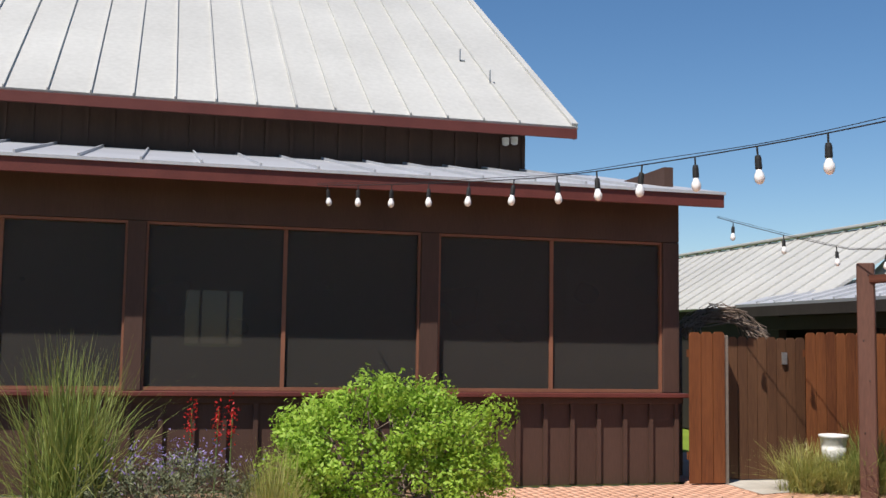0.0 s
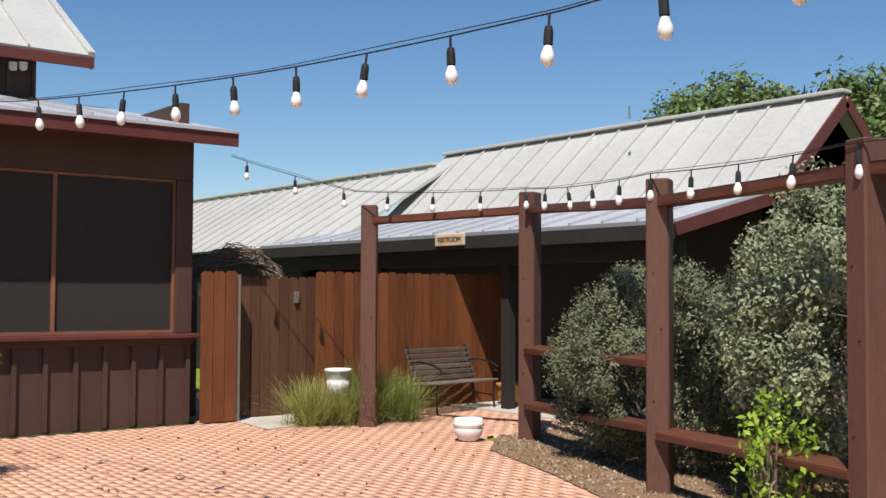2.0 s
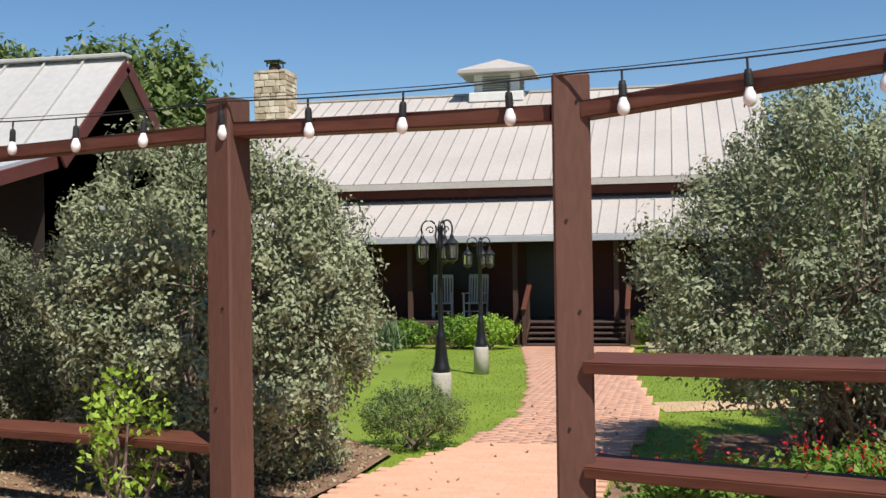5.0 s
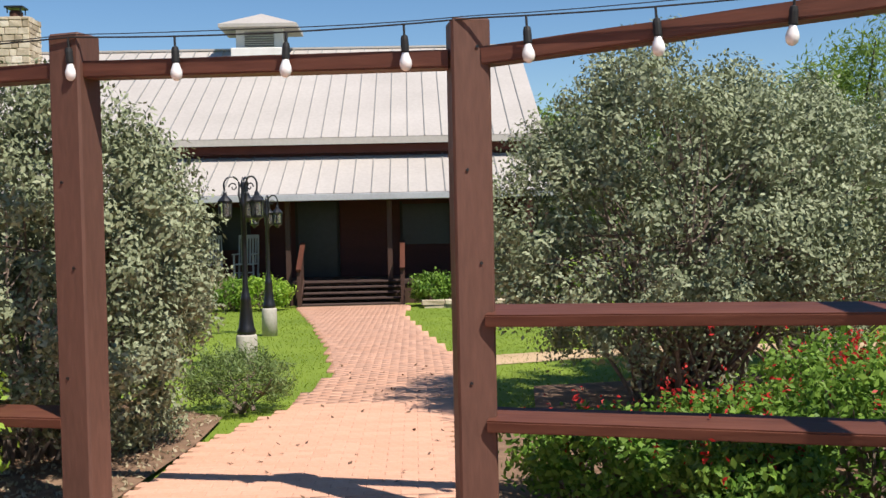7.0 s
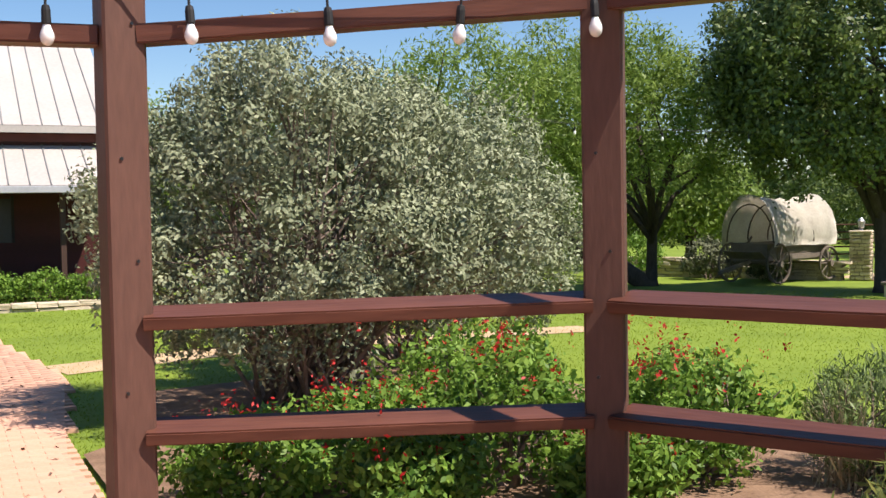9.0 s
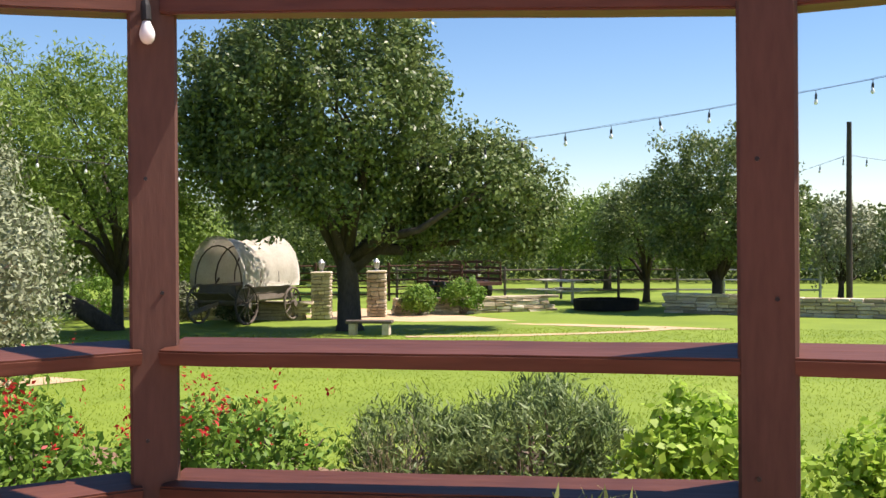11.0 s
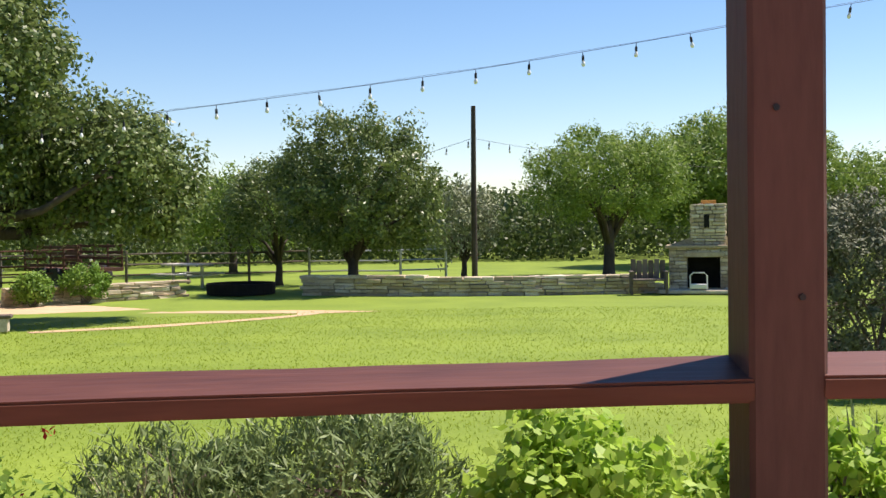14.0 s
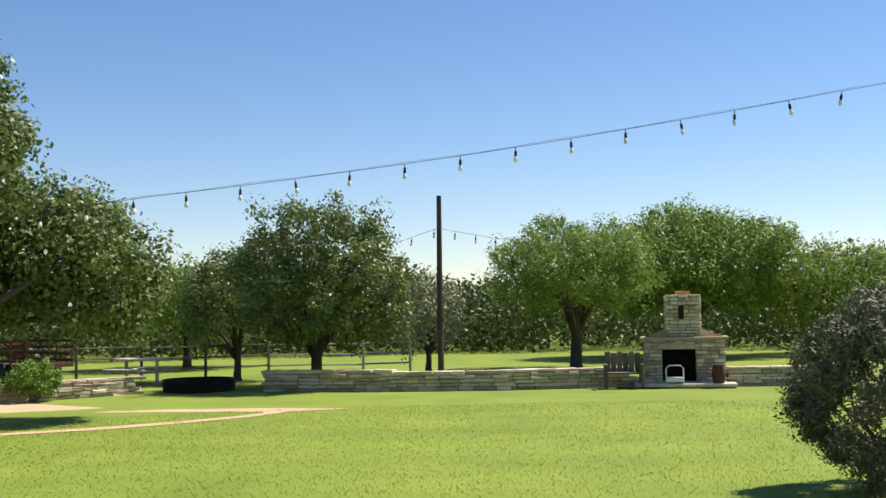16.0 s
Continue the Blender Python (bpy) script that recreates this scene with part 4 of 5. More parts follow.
# ---- covered wagon ----
def wheel(bm_parent, at, r, turn_y=0):
    x, y, z = at
    pts = [(x + r * math.cos(k * math.tau / 20), y, z + r * math.sin(k * math.tau / 20)) for k in range(21)]
    w = part("wheel", tube(bmesh.new(), pts, 0.03, 6), "greywood", bm_parent)
    part("hub", lathe(bmesh.new(), [(0.07, -0.09), (0.07, 0.09)], seg=10), "greywood", w).data.transform(pose(x, y, z, 90, 0, 0))
    for k in range(10):
        a = k * math.tau / 10
        part("spoke", tube(bmesh.new(), [(x, y, z), (x + r * math.cos(a), y, z + r * math.sin(a))], 0.014, 5), "greywood", w)
    return w


def covered_wagon():
    m = pose(22.3, -19.1, ground(22.3, -19.1), 0, 0, 104) @ Matrix.Scale(1.16, 4)
    ob = thing("covered_wagon", "old wooden wagon with a sagging off-white canvas cover", "wagon", m)
    part("bed", box((2.3, 0.95, 0.4), (0, 0, 0.68), bevel=0.02), "greywood", ob)
    for z in (0.58, 0.72):
        for y in (-0.485, 0.485):
            part("side_board", box((2.34, 0.02, 0.12), (0, y, z), bevel=0.004), "greywood", ob)
    n, k, bm = 13, 13, bmesh.new()
    rng = random.Random(3)
    grid = []
    for i in range(n):
        u = i / (n - 1)
        flare = 1 + 0.12 * (2 * u - 1) ** 2
        row = []
        for j in range(k):
            a = math.pi * (-0.1 + 1.2 * j / (k - 1))
            sagging = 1 - 0.05 * math.sin(u * math.pi * 4) ** 2
            row.append(bm.verts.new(((u - 0.5) * 2.35 + rng.gauss(0, 0.01), -math.cos(a) * 0.62 * flare * sagging, 0.98 + max(-0.18, math.sin(a)) * 0.88 * flare * sagging + rng.gauss(0, 0.008))))
        grid.append(row)
    for i in range(n - 1):
        for j in range(k - 1):
            bm.faces.new((grid[i][j], grid[i][j + 1], grid[i + 1][j + 1], grid[i + 1][j]))
    bmesh.ops.solidify(bm, geom=bm.faces[:], thickness=0.015)
    part("canvas_cover", bm, "canvas", ob, "stained off-white canvas cover", True)
    for u in (-1.1, -0.4, 0.35, 1.1):
        part("hoop", tube(bmesh.new(), [(u, -0.6 * math.cos(a), 0.9 + 0.83 * math.sin(a)) for a in [math.pi * q / 12 for q in range(13)]], 0.018, 5), "greywood", ob)
    for x, r in ((-0.95, 0.36), (0.95, 0.42)):
        for y in (-0.62, 0.62):
            wheel(ob, (x, y, r + 0.03), r)
        part("axle", tube(bmesh.new(), [(x, -0.62, r + 0.03), (x, 0.62, r + 0.03)], 0.035, 6), "greywood", ob)
    part("tongue", beam(bmesh.new(), (1.1, 0, 0.5), (2.3, 0.1, 0.3), 0.07, 0.08), "greywood", ob)
    part("brake_lever", beam(bmesh.new(), (0.7, -0.56, 0.6), (0.2, -0.6, 1.0), 0.04, 0.05), "greywood", ob)
    part("footboard", box((0.4, 0.95, 0.03), (1.25, 0, 0.62), ry=-30), "greywood", ob)


covered_wagon()


# ---- stone things on the lawn ----
def fireplace():
    z = -0.5
    ob = thing("stone_fireplace", "outdoor limestone fireplace with stepped chimney and sooty firebox", "fireplace", pose(3.82, -30.6, z, 0, 0, 2))
    part("hearth", box((2.6, 1.1, 0.1), (0, 0.45, 0.05), bevel=0.02), "stone_ob", ob)
    for x0, x1, z0, z1 in ((-1.05, -0.3, 0.08, 1.2), (0.57, 1.05, 0.08, 1.2), (-0.3, 0.57, 0.98, 1.2)):
        part("core", span((x0, -0.5, z0), (x1, 0.32, z1)), "mortar", ob)
        rubble(ob, x0, x1, z0, z1, 0.34, int(100 + x0 * 10), h=(0.07, 0.13), w=(0.13, 0.36), depth=0.09)
    part("firebox_back", span((-0.3, -0.5, 0.08), (0.57, -0.4, 0.98)), "soot", ob, "sooty firebox")
    part("lintel", box((1.05, 0.1, 0.14), (0.135, 0.4, 1.03), bevel=0.015), "stone_ob", ob, "long stone lintel")
    part("mantel", box((2.3, 1.0, 0.09), (0, -0.05, 1.24), bevel=0.02), "stone_ob", ob)
    for sgn in (-1, 1):
        bm = bmesh.new()
        f = bm.faces.new([bm.verts.new(p) for p in ((sgn * 0.45, 0.3, 1.28), (sgn * 1.05, 0.3, 1.28), (sgn * 0.45, 0.3, 1.5))])
        bmesh.ops.solidify(bm, geom=[f], thickness=0.7)
        part("shoulder", bm, "stone_ob", ob)
    part("flue_core", span((-0.4, -0.45, 1.28), (0.42, 0.22, 2.35)), "mortar", ob)
    rubble(ob, -0.45, 0.47, 1.28, 2.4, 0.24, 7, h=(0.07, 0.13), w=(0.13, 0.36), depth=0.09)
    rubble(ob, -0.45, 0.25, 1.28, 2.4, -0.42, 8, h=(0.07, 0.13), w=(0.13, 0.36), depth=0.09, axis="y")
    rubble(ob, -0.45, 0.25, 1.28, 2.4, 0.44, 9, h=(0.07, 0.13), w=(0.13, 0.36), depth=0.09, axis="y")
    part("star_plaque", span((-0.02, 0.285, 1.75), (0.12, 0.31, 2.1), 0.01), "soot", ob)
    part("cap_bricks", box((0.4, 0.5, 0.1), (0, -0.1, 2.44), bevel=0.01), "terracotta", ob)


fireplace()


def dry_wall(name, label, pts, h, seed):
    ob = thing(name, label, "wall")
    rng = random.Random(seed)
    for (x0, y0), (x1, y1) in zip(pts, pts[1:]):
        d = Vector((x1 - x0, y1 - y0, 0))
        ang = math.atan2(d.y, d.x)
        L = d.length
        core = part("core", box((L, 0.3, h - 0.08), (L / 2, 0, (h - 0.08) / 2 - 0.05), bevel=0), "mortar", ob)
        mt = pose(x0, y0, ground(x0, y0), 0, 0, math.degrees(ang))
        core.data.transform(mt)
        z = -0.04
        while z < h - 0.02:
            hh = rng.uniform(0.07, 0.12)
            x = rng.uniform(-0.1, 0)
            while x < L:
                w = rng.uniform(0.3, 0.62)
                bm = bx(bmesh.new(), (w - 0.015, 0.44 + rng.gauss(0, 0.03), hh - 0.012), (x + w / 2, rng.gauss(0, 0.02), z + hh / 2), bevel=0.012)
                for v in bm.verts:
                    v.co += Vector((rng.gauss(0, 0.01), rng.gauss(0, 0.01), rng.gauss(0, 0.006)))
                o = part("stone", bm, "stone_ob", ob)
                o.data.transform(mt)
                x += w
            z += hh


dry_wall("stone_wall", "long low dry-stacked limestone wall edging the lawn", [(14.9, -28.7), (11.7, -28.7), (8.5, -29.2), (5.3, -30.4)], 0.5, 11)
dry_wall("stone_wall", "low dry-stacked limestone wall beside the fireplace", [(2.7, -30.6), (0.8, -30.9)], 0.45, 12)
dry_wall("stone_wall", "low limestone wall running from the gate pillar", [(21.1, -23.7), (19.8, -25.3), (18.5, -27.6)], 0.42, 13)
dry_wall("stone_wall", "low limestone wall behind the wagon", [(27.5, -17.5), (24.2, -19.6), (21.9, -20.8)], 0.45, 14)
for x, y in ((21.6, -21.2), (20.95, -22.75)):
    pl = thing("gate_pillar", "square stacked limestone gate pillar", "pillar", pose(x, y, -0.5, 0, 0, -52), "stone gate pillars")
    part("core", span((-0.22, -0.22, 0), (0.22, 0.22, 1.2)), "mortar", pl)
    for ax, s in (("x", -0.23), ("x", 0.23), ("y", -0.23), ("y", 0.23)):
        rubble(pl, -0.26, 0.26, 0, 1.22, s, int(x * 10 + s * 50), h=(0.08, 0.15), w=(0.16, 0.3), depth=0.08, axis=ax)
    part("capstone", box((0.56, 0.56, 0.06), (0, 0, 1.25), bevel=0.02), "stone_ob", pl)
    part("lantern", lathe(bmesh.new(), [(0.05, 1.28), (0.03, 1.32), (0.07, 1.36), (0.09, 1.5), (0.1, 1.52), (0.02, 1.62)], seg=8), "steel", pl, "small grey pillar lantern")
gt = thing("ranch_gate", "rusty tall slatted gate between the stone pillars", "gate", pose(21.27, -21.98, -0.5, 0, 0, -67))
for k in range(9):
    part("slat", box((0.09, 0.025, 1.1), (-0.48 + 0.12 * k, 0, 0.6), bevel=0.004), "rust", gt)
rg = thing("fire_ring", "dark round steel fire ring on the grass", "fire pit", pose(16.95, -28.75, -0.5))
bm = lathe(bmesh.new(), [(0.98, 0), (1.0, 0.32), (0.94, 0.32), (0.92, 0.05)], seg=32)
part("ring", bm, "soot", rg)
part("ash_bed", lathe(bmesh.new(), [(0.9, 0.04), (0.9, 0.06)], seg=24), "mulch", rg)
po = finish("utility_pole", tube(bmesh.new(), [(11.4, -34.36, -0.6), (11.4, -34.36, 2.5), (11.38, -34.36, 5.25)], [0.1, 0.09, 0.075], 10), "bark")
tagged(po, "tall weathered bare timber utility pole", "pole")


def slab_bench(m, label):
    ob = thing("slab_bench", label, "bench", m)
    part("top", box((1.4, 0.4, 0.09), (0, 0, 0.4), bevel=0.02), "greywood", ob)
    for x in (-0.5, 0.5):
        part("leg", box((0.22, 0.34, 0.36), (x, 0, 0.18), bevel=0.02), "stone_ob", ob)


slab_bench(pose(15.9, -16.6, ground(15.9, -16.6), 0, 0, 30) @ Matrix.Scale(0.7, 4), "low grey timber slab bench under the oak")
ab = thing("wooden_armchair", "weathered wooden armchair by the stone fireplace", "chair", pose(5.35, -29.6, -0.5, 0, 0, 10))
part("seat", box((0.95, 0.5, 0.05), (0, 0, 0.38)), "greywood", ab)
for k in range(6):
    part("back_slat", box((0.14, 0.03, 0.55), (-0.39 + 0.155 * k, -0.24, 0.62 + 0.03 * (k % 2)), bevel=0.005), "greywood", ab)
for x in (-0.46, 0.46):
    part("armrest", box((0.1, 0.6, 0.04), (x, 0.02, 0.6)), "greywood", ab)
    for y in (-0.24, 0.24):
        part("leg", box((0.07, 0.07, 0.58), (x, y, 0.29)), "greywood", ab)
gl = thing("metal_grill_frame", "small white metal grill frame before the firebox", "grill", pose(4.05, -29.75, -0.4))
part("hoop", tube(bmesh.new(), [(-0.22, 0, 0), (-0.22, 0, 0.38), (-0.14, 0, 0.46), (0.14, 0, 0.46), (0.22, 0, 0.38), (0.22, 0, 0)], 0.02, 6), "white", gl)
part("tray", box((0.44, 0.3, 0.12), (0, 0, 0.1), bevel=0.01), "white", gl)
bt = finish("barrel", lathe(bmesh.new(), [(0.14, 0), (0.18, 0.25), (0.14, 0.5)], (2.95, -29.8, -0.42), 14), "rust")
tagged(bt, "small rusty barrel beside the stone hearth", "barrel")


# ---- ranch fences and trailer ----
def rail_fence(a, b, n, label, mat="greywood", h=1.05, rails=3):
    ob = thing("ranch_fence", label, "fence")
    A, B = Vector((*a, -0.5)), Vector((*b, -0.5))
    for k in range(n + 1):
        p = A.lerp(B, k / n)
        part("post", tube(bmesh.new(), [p, p + Vector((0, 0, h + 0.12))], 0.05, 6), mat, ob)
    for r in range(rails):
        z = h * (r + 1) / rails
        for k in range(n):
            part("rail", tube(bmesh.new(), [A.lerp(B, k / n) + Vector((0, 0, z)), A.lerp(B, (k + 1) / n) + Vector((0, 0, z + 0.02 * (-1) ** k))], 0.03, 5), mat, ob)


rail_fence((27, -31), (17.5, -35), 5, "grey timber paddock rail fence behind the lawn")
rail_fence((17.5, -35), (13, -36.5), 3, "pale steel pipe paddock fence", "steel")
rail_fence((30, -26), (24, -31), 3, "rusty steel stock pen panels", "rust", 1.25, 5)
tb = thing("picnic_table", "light weathered picnic table near the paddock fence", "table", pose(20.3, -31.6, -0.5, 0, 0, -20))
part("tabletop", box((1.8, 0.7, 0.05), (0, 0, 0.74)), "concrete", tb)
for y in (-0.65, 0.65):
    part("bench_seat", box((1.8, 0.25, 0.04), (0, y, 0.44)), "concrete", tb)
for x in (-0.7, 0.7):
    part("leg", box((0.08, 1.4, 0.06), (x, 0, 0.4)), "steel", tb)
    part("leg", box((0.08, 0.08, 0.72), (x, 0, 0.36)), "steel", tb)
tl = thing("stock_trailer", "rusty red flat livestock trailer with slatted sides", "trailer", pose(24.6, -31.6, -0.5, 0, 0, -25))
part("deck", box((3.6, 1.6, 0.12), (0, 0, 0.6)), "rust", tl)
for z in (0.75, 0.95, 1.15, 1.35):
    for y in (-0.78, 0.78):
        part("side_slat", box((3.6, 0.03, 0.09), (0, y, z)), "rust", tl)
for k in range(5):
    for y in (-0.8, 0.8):
        part("stake", box((0.05, 0.05, 0.85), (-1.7 + 0.85 * k, y, 1.0)), "rust", tl)
for x in (-0.5, 0.35):
    for y in (-0.9, 0.9):
        w = part("tyre", lathe(bmesh.new(), [(0.2, -0.09), (0.33, -0.09), (0.35, 0), (0.33, 0.09), (0.2, 0.09)], seg=16), "rubber", tl)
        w.data.transform(pose(x, y, 0.35, 90, 0, 0))


# ---- patio things ----
def garden_bench():
    ob = thing("garden_bench", "weathered grey slatted garden bench with black iron arms", "bench", pose(8.95, 9.78, 0.0, 0, 0, 10) @ Matrix.Scale(0.97, 4))
    for k in range(6):
        part("seat_slat", box((1.3, 0.055, 0.025), (0, -0.36 + 0.075 * k, 0.42 - 0.004 * k), bevel=0.004), "greywood", ob)
    for k in range(6):
        part("back_slat", beam(bmesh.new(), (-0.65, 0.06 + 0.028 * k, 0.46 + 0.075 * k), (0.65, 0.06 + 0.028 * k, 0.46 + 0.075 * k), 0.022, 0.058, 0.004), "greywood", ob)
    for x in (-0.6, 0.6):
        part("arm", tube(bmesh.new(), [(x, 0.15, 0.68), (x, -0.05, 0.7), (x, -0.3, 0.66), (x, -0.42, 0.6), (x, -0.4, 0.54), (x, -0.35, 0.56)], 0.014, 6), "black", ob)
        part("leg", tube(bmesh.new(), [(x, -0.36, 0.0), (x, -0.33, 0.2), (x, -0.36, 0.42)], 0.016, 6), "black", ob)
        part("leg", tube(bmesh.new(), [(x, 0.16, 0.0), (x, 0.04, 0.22), (x, 0.06, 0.45), (x, 0.22, 0.9)], 0.016, 6), "black", ob)
        part("leg_brace", tube(bmesh.new(), [(x, -0.34, 0.2), (x, 0.05, 0.22)], 0.01, 5), "black", ob)


garden_bench()


def planter(name, label, at, profile, mat, z=0.0):
    ob = thing(name, label, "planter", pose(*at, z))
    body = part("bowl", lathe(bmesh.new(), profile + [(profile[-1][0] * 0.85, profile[-1][1]), (profile[-1][0] * 0.8, profile[-1][1] - 0.05)], seg=24), mat, ob, smooth=True)
    return ob


PROF = [(0.74 * r, 0.82 * h) for r, h in [(0.1, 0), (0.15, 0.03), (0.2, 0.1), (0.215, 0.17), (0.2, 0.19), (0.225, 0.21), (0.225, 0.25), (0.205, 0.26), (0.21, 0.3)]]
planter("white_planter", "white glazed ribbed bowl planter on the patio", (7.22, 7.22), PROF, "white")
ped = thing("pedestal_urn", "white fluted urn on a dark stand among grasses", "urn", pose(7.05, 9.55, 0))
part("stand", tube(bmesh.new(), [(0, 0, 0), (0, 0, 0.32)], 0.09, 10), "rust", ped)
part("urn", lathe(bmesh.new(), [(0.08, 0.32), (0.12, 0.35), (0.135, 0.43), (0.145, 0.5), (0.13, 0.51), (0.145, 0.53), (0.155, 0.61), (0.17, 0.62), (0.17, 0.645), (0.15, 0.65), (0.13, 0.6)], seg=24), "white", ped, "white fluted urn", True)
planter("clay_pot", "round orange glazed clay pot beside the bench", (10.1, 9.72), [(0.12, 0), (0.2, 0.06), (0.25, 0.16), (0.23, 0.26), (0.26, 0.29), (0.26, 0.32)], "terracotta")
dp = finish("power_pole", tube(bmesh.new(), [(8.2, 21, 0), (8.2, 21, 5.1)], 0.13, 10), "greywood")
tagged(dp, "distant grey timber power pole", "pole")

# ---- shrubs by the fence ----
shrub("sage_shrub", "large rounded silvery-green sage shrub behind the fence", (7.5, 2.6), (1.24, 1.2, 1.2), "sage", 11, 520, 190, 0.105, 0.044, 0.022, 40, 0.24, 0.72, low=-0.85)
shrub("sage_shrub", "dark dense grey-green shrub against the fence rails", (7.75, 5.0), (0.92, 1.1, 0.9), "sage_dark", 12, 520, 150, 0.085, 0.04, 0.016, 30, 0.18, 0.72, low=-0.9)
shrub("sage_shrub", "dark grey-green shrub under the lean-to gable", (9.3, 4.1), (1.2, 1.2, 0.95), "sage_dark", 13, 800, 50, 0.06, 0.045, 0.018, 20, 0.2, 0.65)
shrub("sage_shrub", "tall loose sage shrub with bare inner branches", (9.1, -2.25), (1.6, 1.6, 1.46), "sage", 14, 540, 170, 0.12, 0.048, 0.024, 120, 0.3, 0.55, low=-0.72)
shrub("sage_shrub", "tall grey-green shrub beside the brick path", (10.9, -4.0), (1.6, 1.7, 1.45), "sage", 15, 420, 130, 0.12, 0.055, 0.026, 40, 0.26, 0.6, low=-0.7)
shrub("sage_shrub", "compact grey evergreen shrub on the lawn", (1.45, -11.6), (1.0, 1.05, 0.92), "sage_dark", 16, 420, 150, 0.085, 0.048, 0.02, 24, 0.2, 0.72, low=-0.95)
shrub("juniper_shrub", "low dark green spreading shrub by the path", (9.45, 1.55), (0.48, 0.48, 0.26), "rosemary", 17, 260, 26, 0.05, 0.05, 0.01, 6, 0.2, 0.5)
shrub("leafy_shrub", "bright green flowering shrub along the porch wall", (1.35, 7.9), (1.15, 0.7, 0.62), "bright", 18, 330, 85, 0.085, 0.046, 0.026, 40, 0.36, 0.6, low=-0.9)
shrub("leafy_shrub", "young bright green sapling growing through the fence", (6.05, 2.55), (0.28, 0.28, 0.46), "bright", 19, 60, 9, 0.06, 0.06, 0.03, 12, 0.4, 0.3)
SALV = [(5.85, -0.95, 0.45, 0.22), (6.1, -1.75, 0.5, 0.26), (5.65, -2.35, 0.5, 0.36), (6.6, -2.6, 0.6, 0.4), (5.3, -3.3, 0.5, 0.34), (5.9, -3.6, 0.45, 0.28), (5.2, -1.55, 0.35, 0.22), (4.95, -2.55, 0.3, 0.2)]
for n, (x, y, r, h) in enumerate(SALV):
    s = shrub("red_salvia", "leafy green salvia with small red flowers", (x, y), (r, r, h), "salvia", 30 + n, 200, 24, 0.06, 0.05, 0.026, 14, 0.3, 0.4, group="red salvias", category="flowering plant")
    rng = np.random.default_rng(60 + n)
    c = rng.normal(size=(36, 3)) * (r * 0.5, r * 0.5, h * 0.3) + (0, 0, h * 1.85)
    pts = np.repeat(c, 7, 0) + rng.normal(size=(252, 3)) * (0.012, 0.012, 0.035)
    leaves("bloom", pts, 0.03, 0.015, "redflower", s, rng)
shrub("rosemary_shrub", "feathery dark green rosemary shrub behind the fence", (4.2, -4.45), (0.6, 0.55, 0.38), "rosemary", 41, 420, 30, 0.05, 0.06, 0.011, 20, 0.35, 0.4, lift=1.2)
shrub("rosemary_shrub", "low wispy rosemary mound with dry stems", (4.75, -4.2), (0.5, 0.5, 0.32), "rosemary", 42, 260, 26, 0.06, 0.06, 0.011, 24, 0.35, 0.4, lift=1.2)
shrub("leafy_shrub", "light green broad-leaved garden plant", (3.15, -4.2), (0.42, 0.4, 0.38), "bright", 43, 200, 22, 0.06, 0.055, 0.04, 14, 0.3, 0.4)
shrub("leafy_shrub", "broad-leaved green plant beside the yucca", (2.3, -4.55), (0.42, 0.4, 0.36), "bright", 44, 200, 22, 0.06, 0.055, 0.04, 14, 0.3, 0.4)
shrub("weedy_plant", "pale green narrow-leaved plant before the fence", (2.75, -2.35), (0.42, 0.36, 0.36), "greengrass", 45, 150, 18, 0.06, 0.09, 0.016, 14, 0.3, 0.3, lift=0.8)
tuft("yucca", "dark spiky yucca with stiff narrow leaves", (2.0, -4.75), 130, 0.75, 0.65, "yucca", 46, 0.03, 0.15)
tuft("dry_grass", "tuft of dry straw-coloured stems", (4.75, -3.85), 160, 0.6, 0.4, "deadgrass", 47, 0.006, 0.5)
tuft("fountain_grass", "tall arching green ornamental grass clump", (-1.35, 7.5), 700, 1.55, 0.75, "greengrass", 48, 0.012, 0.55)
tuft("feather_grass", "soft pale feather grass tuft", (0.25, 7.0), 700, 0.82, 0.42, "straw", 49, 0.005, 0.6)
for n, (x, y, h, mt) in enumerate(((6.6, 9.45, 0.6, "straw"), (7.3, 9.25, 0.75, "greengrass"), (7.75, 9.2, 0.65, "greengrass"), (7.0, 9.3, 0.5, "straw"))):
    tuft("ornamental_grass", "wispy yellow-green grass tuft round the fence post", (x, y), 620, h, 0.6, mt, 50 + n, 0.008, 0.6, group="grass tufts by the gate")
lav = shrub("lavender_bush", "grey-green bush with small purple flower spikes", (-0.55, 7.15), (0.65, 0.5, 0.36), "sage_dark", 55, 320, 26, 0.05, 0.045, 0.012, 14, 0.3, 0.4, lift=0.8, category="flowering plant")
rng = np.random.default_rng(5)
leaves("bloom", rng.normal(size=(420, 3)) * (0.3, 0.22, 0.1) + (0, 0, 0.68), 0.03, 0.014, "purple", lav, rng)
for n, x in enumerate((-0.42, -0.2, -0.08)):
    s = thing("flower_stalk", "upright stalk of coral-red flowers", "flower", pose(x, 7.7, 0), "coral flower stalks")
    part("stem", tube(bmesh.new(), [(0, 0, 0), (0.02, 0, 0.6), (0.03, 0, 1.05)], 0.006, 5), "rosemary", s)
    r2 = np.random.default_rng(n)
    leaves("bloom", r2.normal(size=(90, 3)) * (0.025, 0.025, 0.1) + (0.03, 0, 0.95), 0.03, 0.016, "redflower", s, r2)
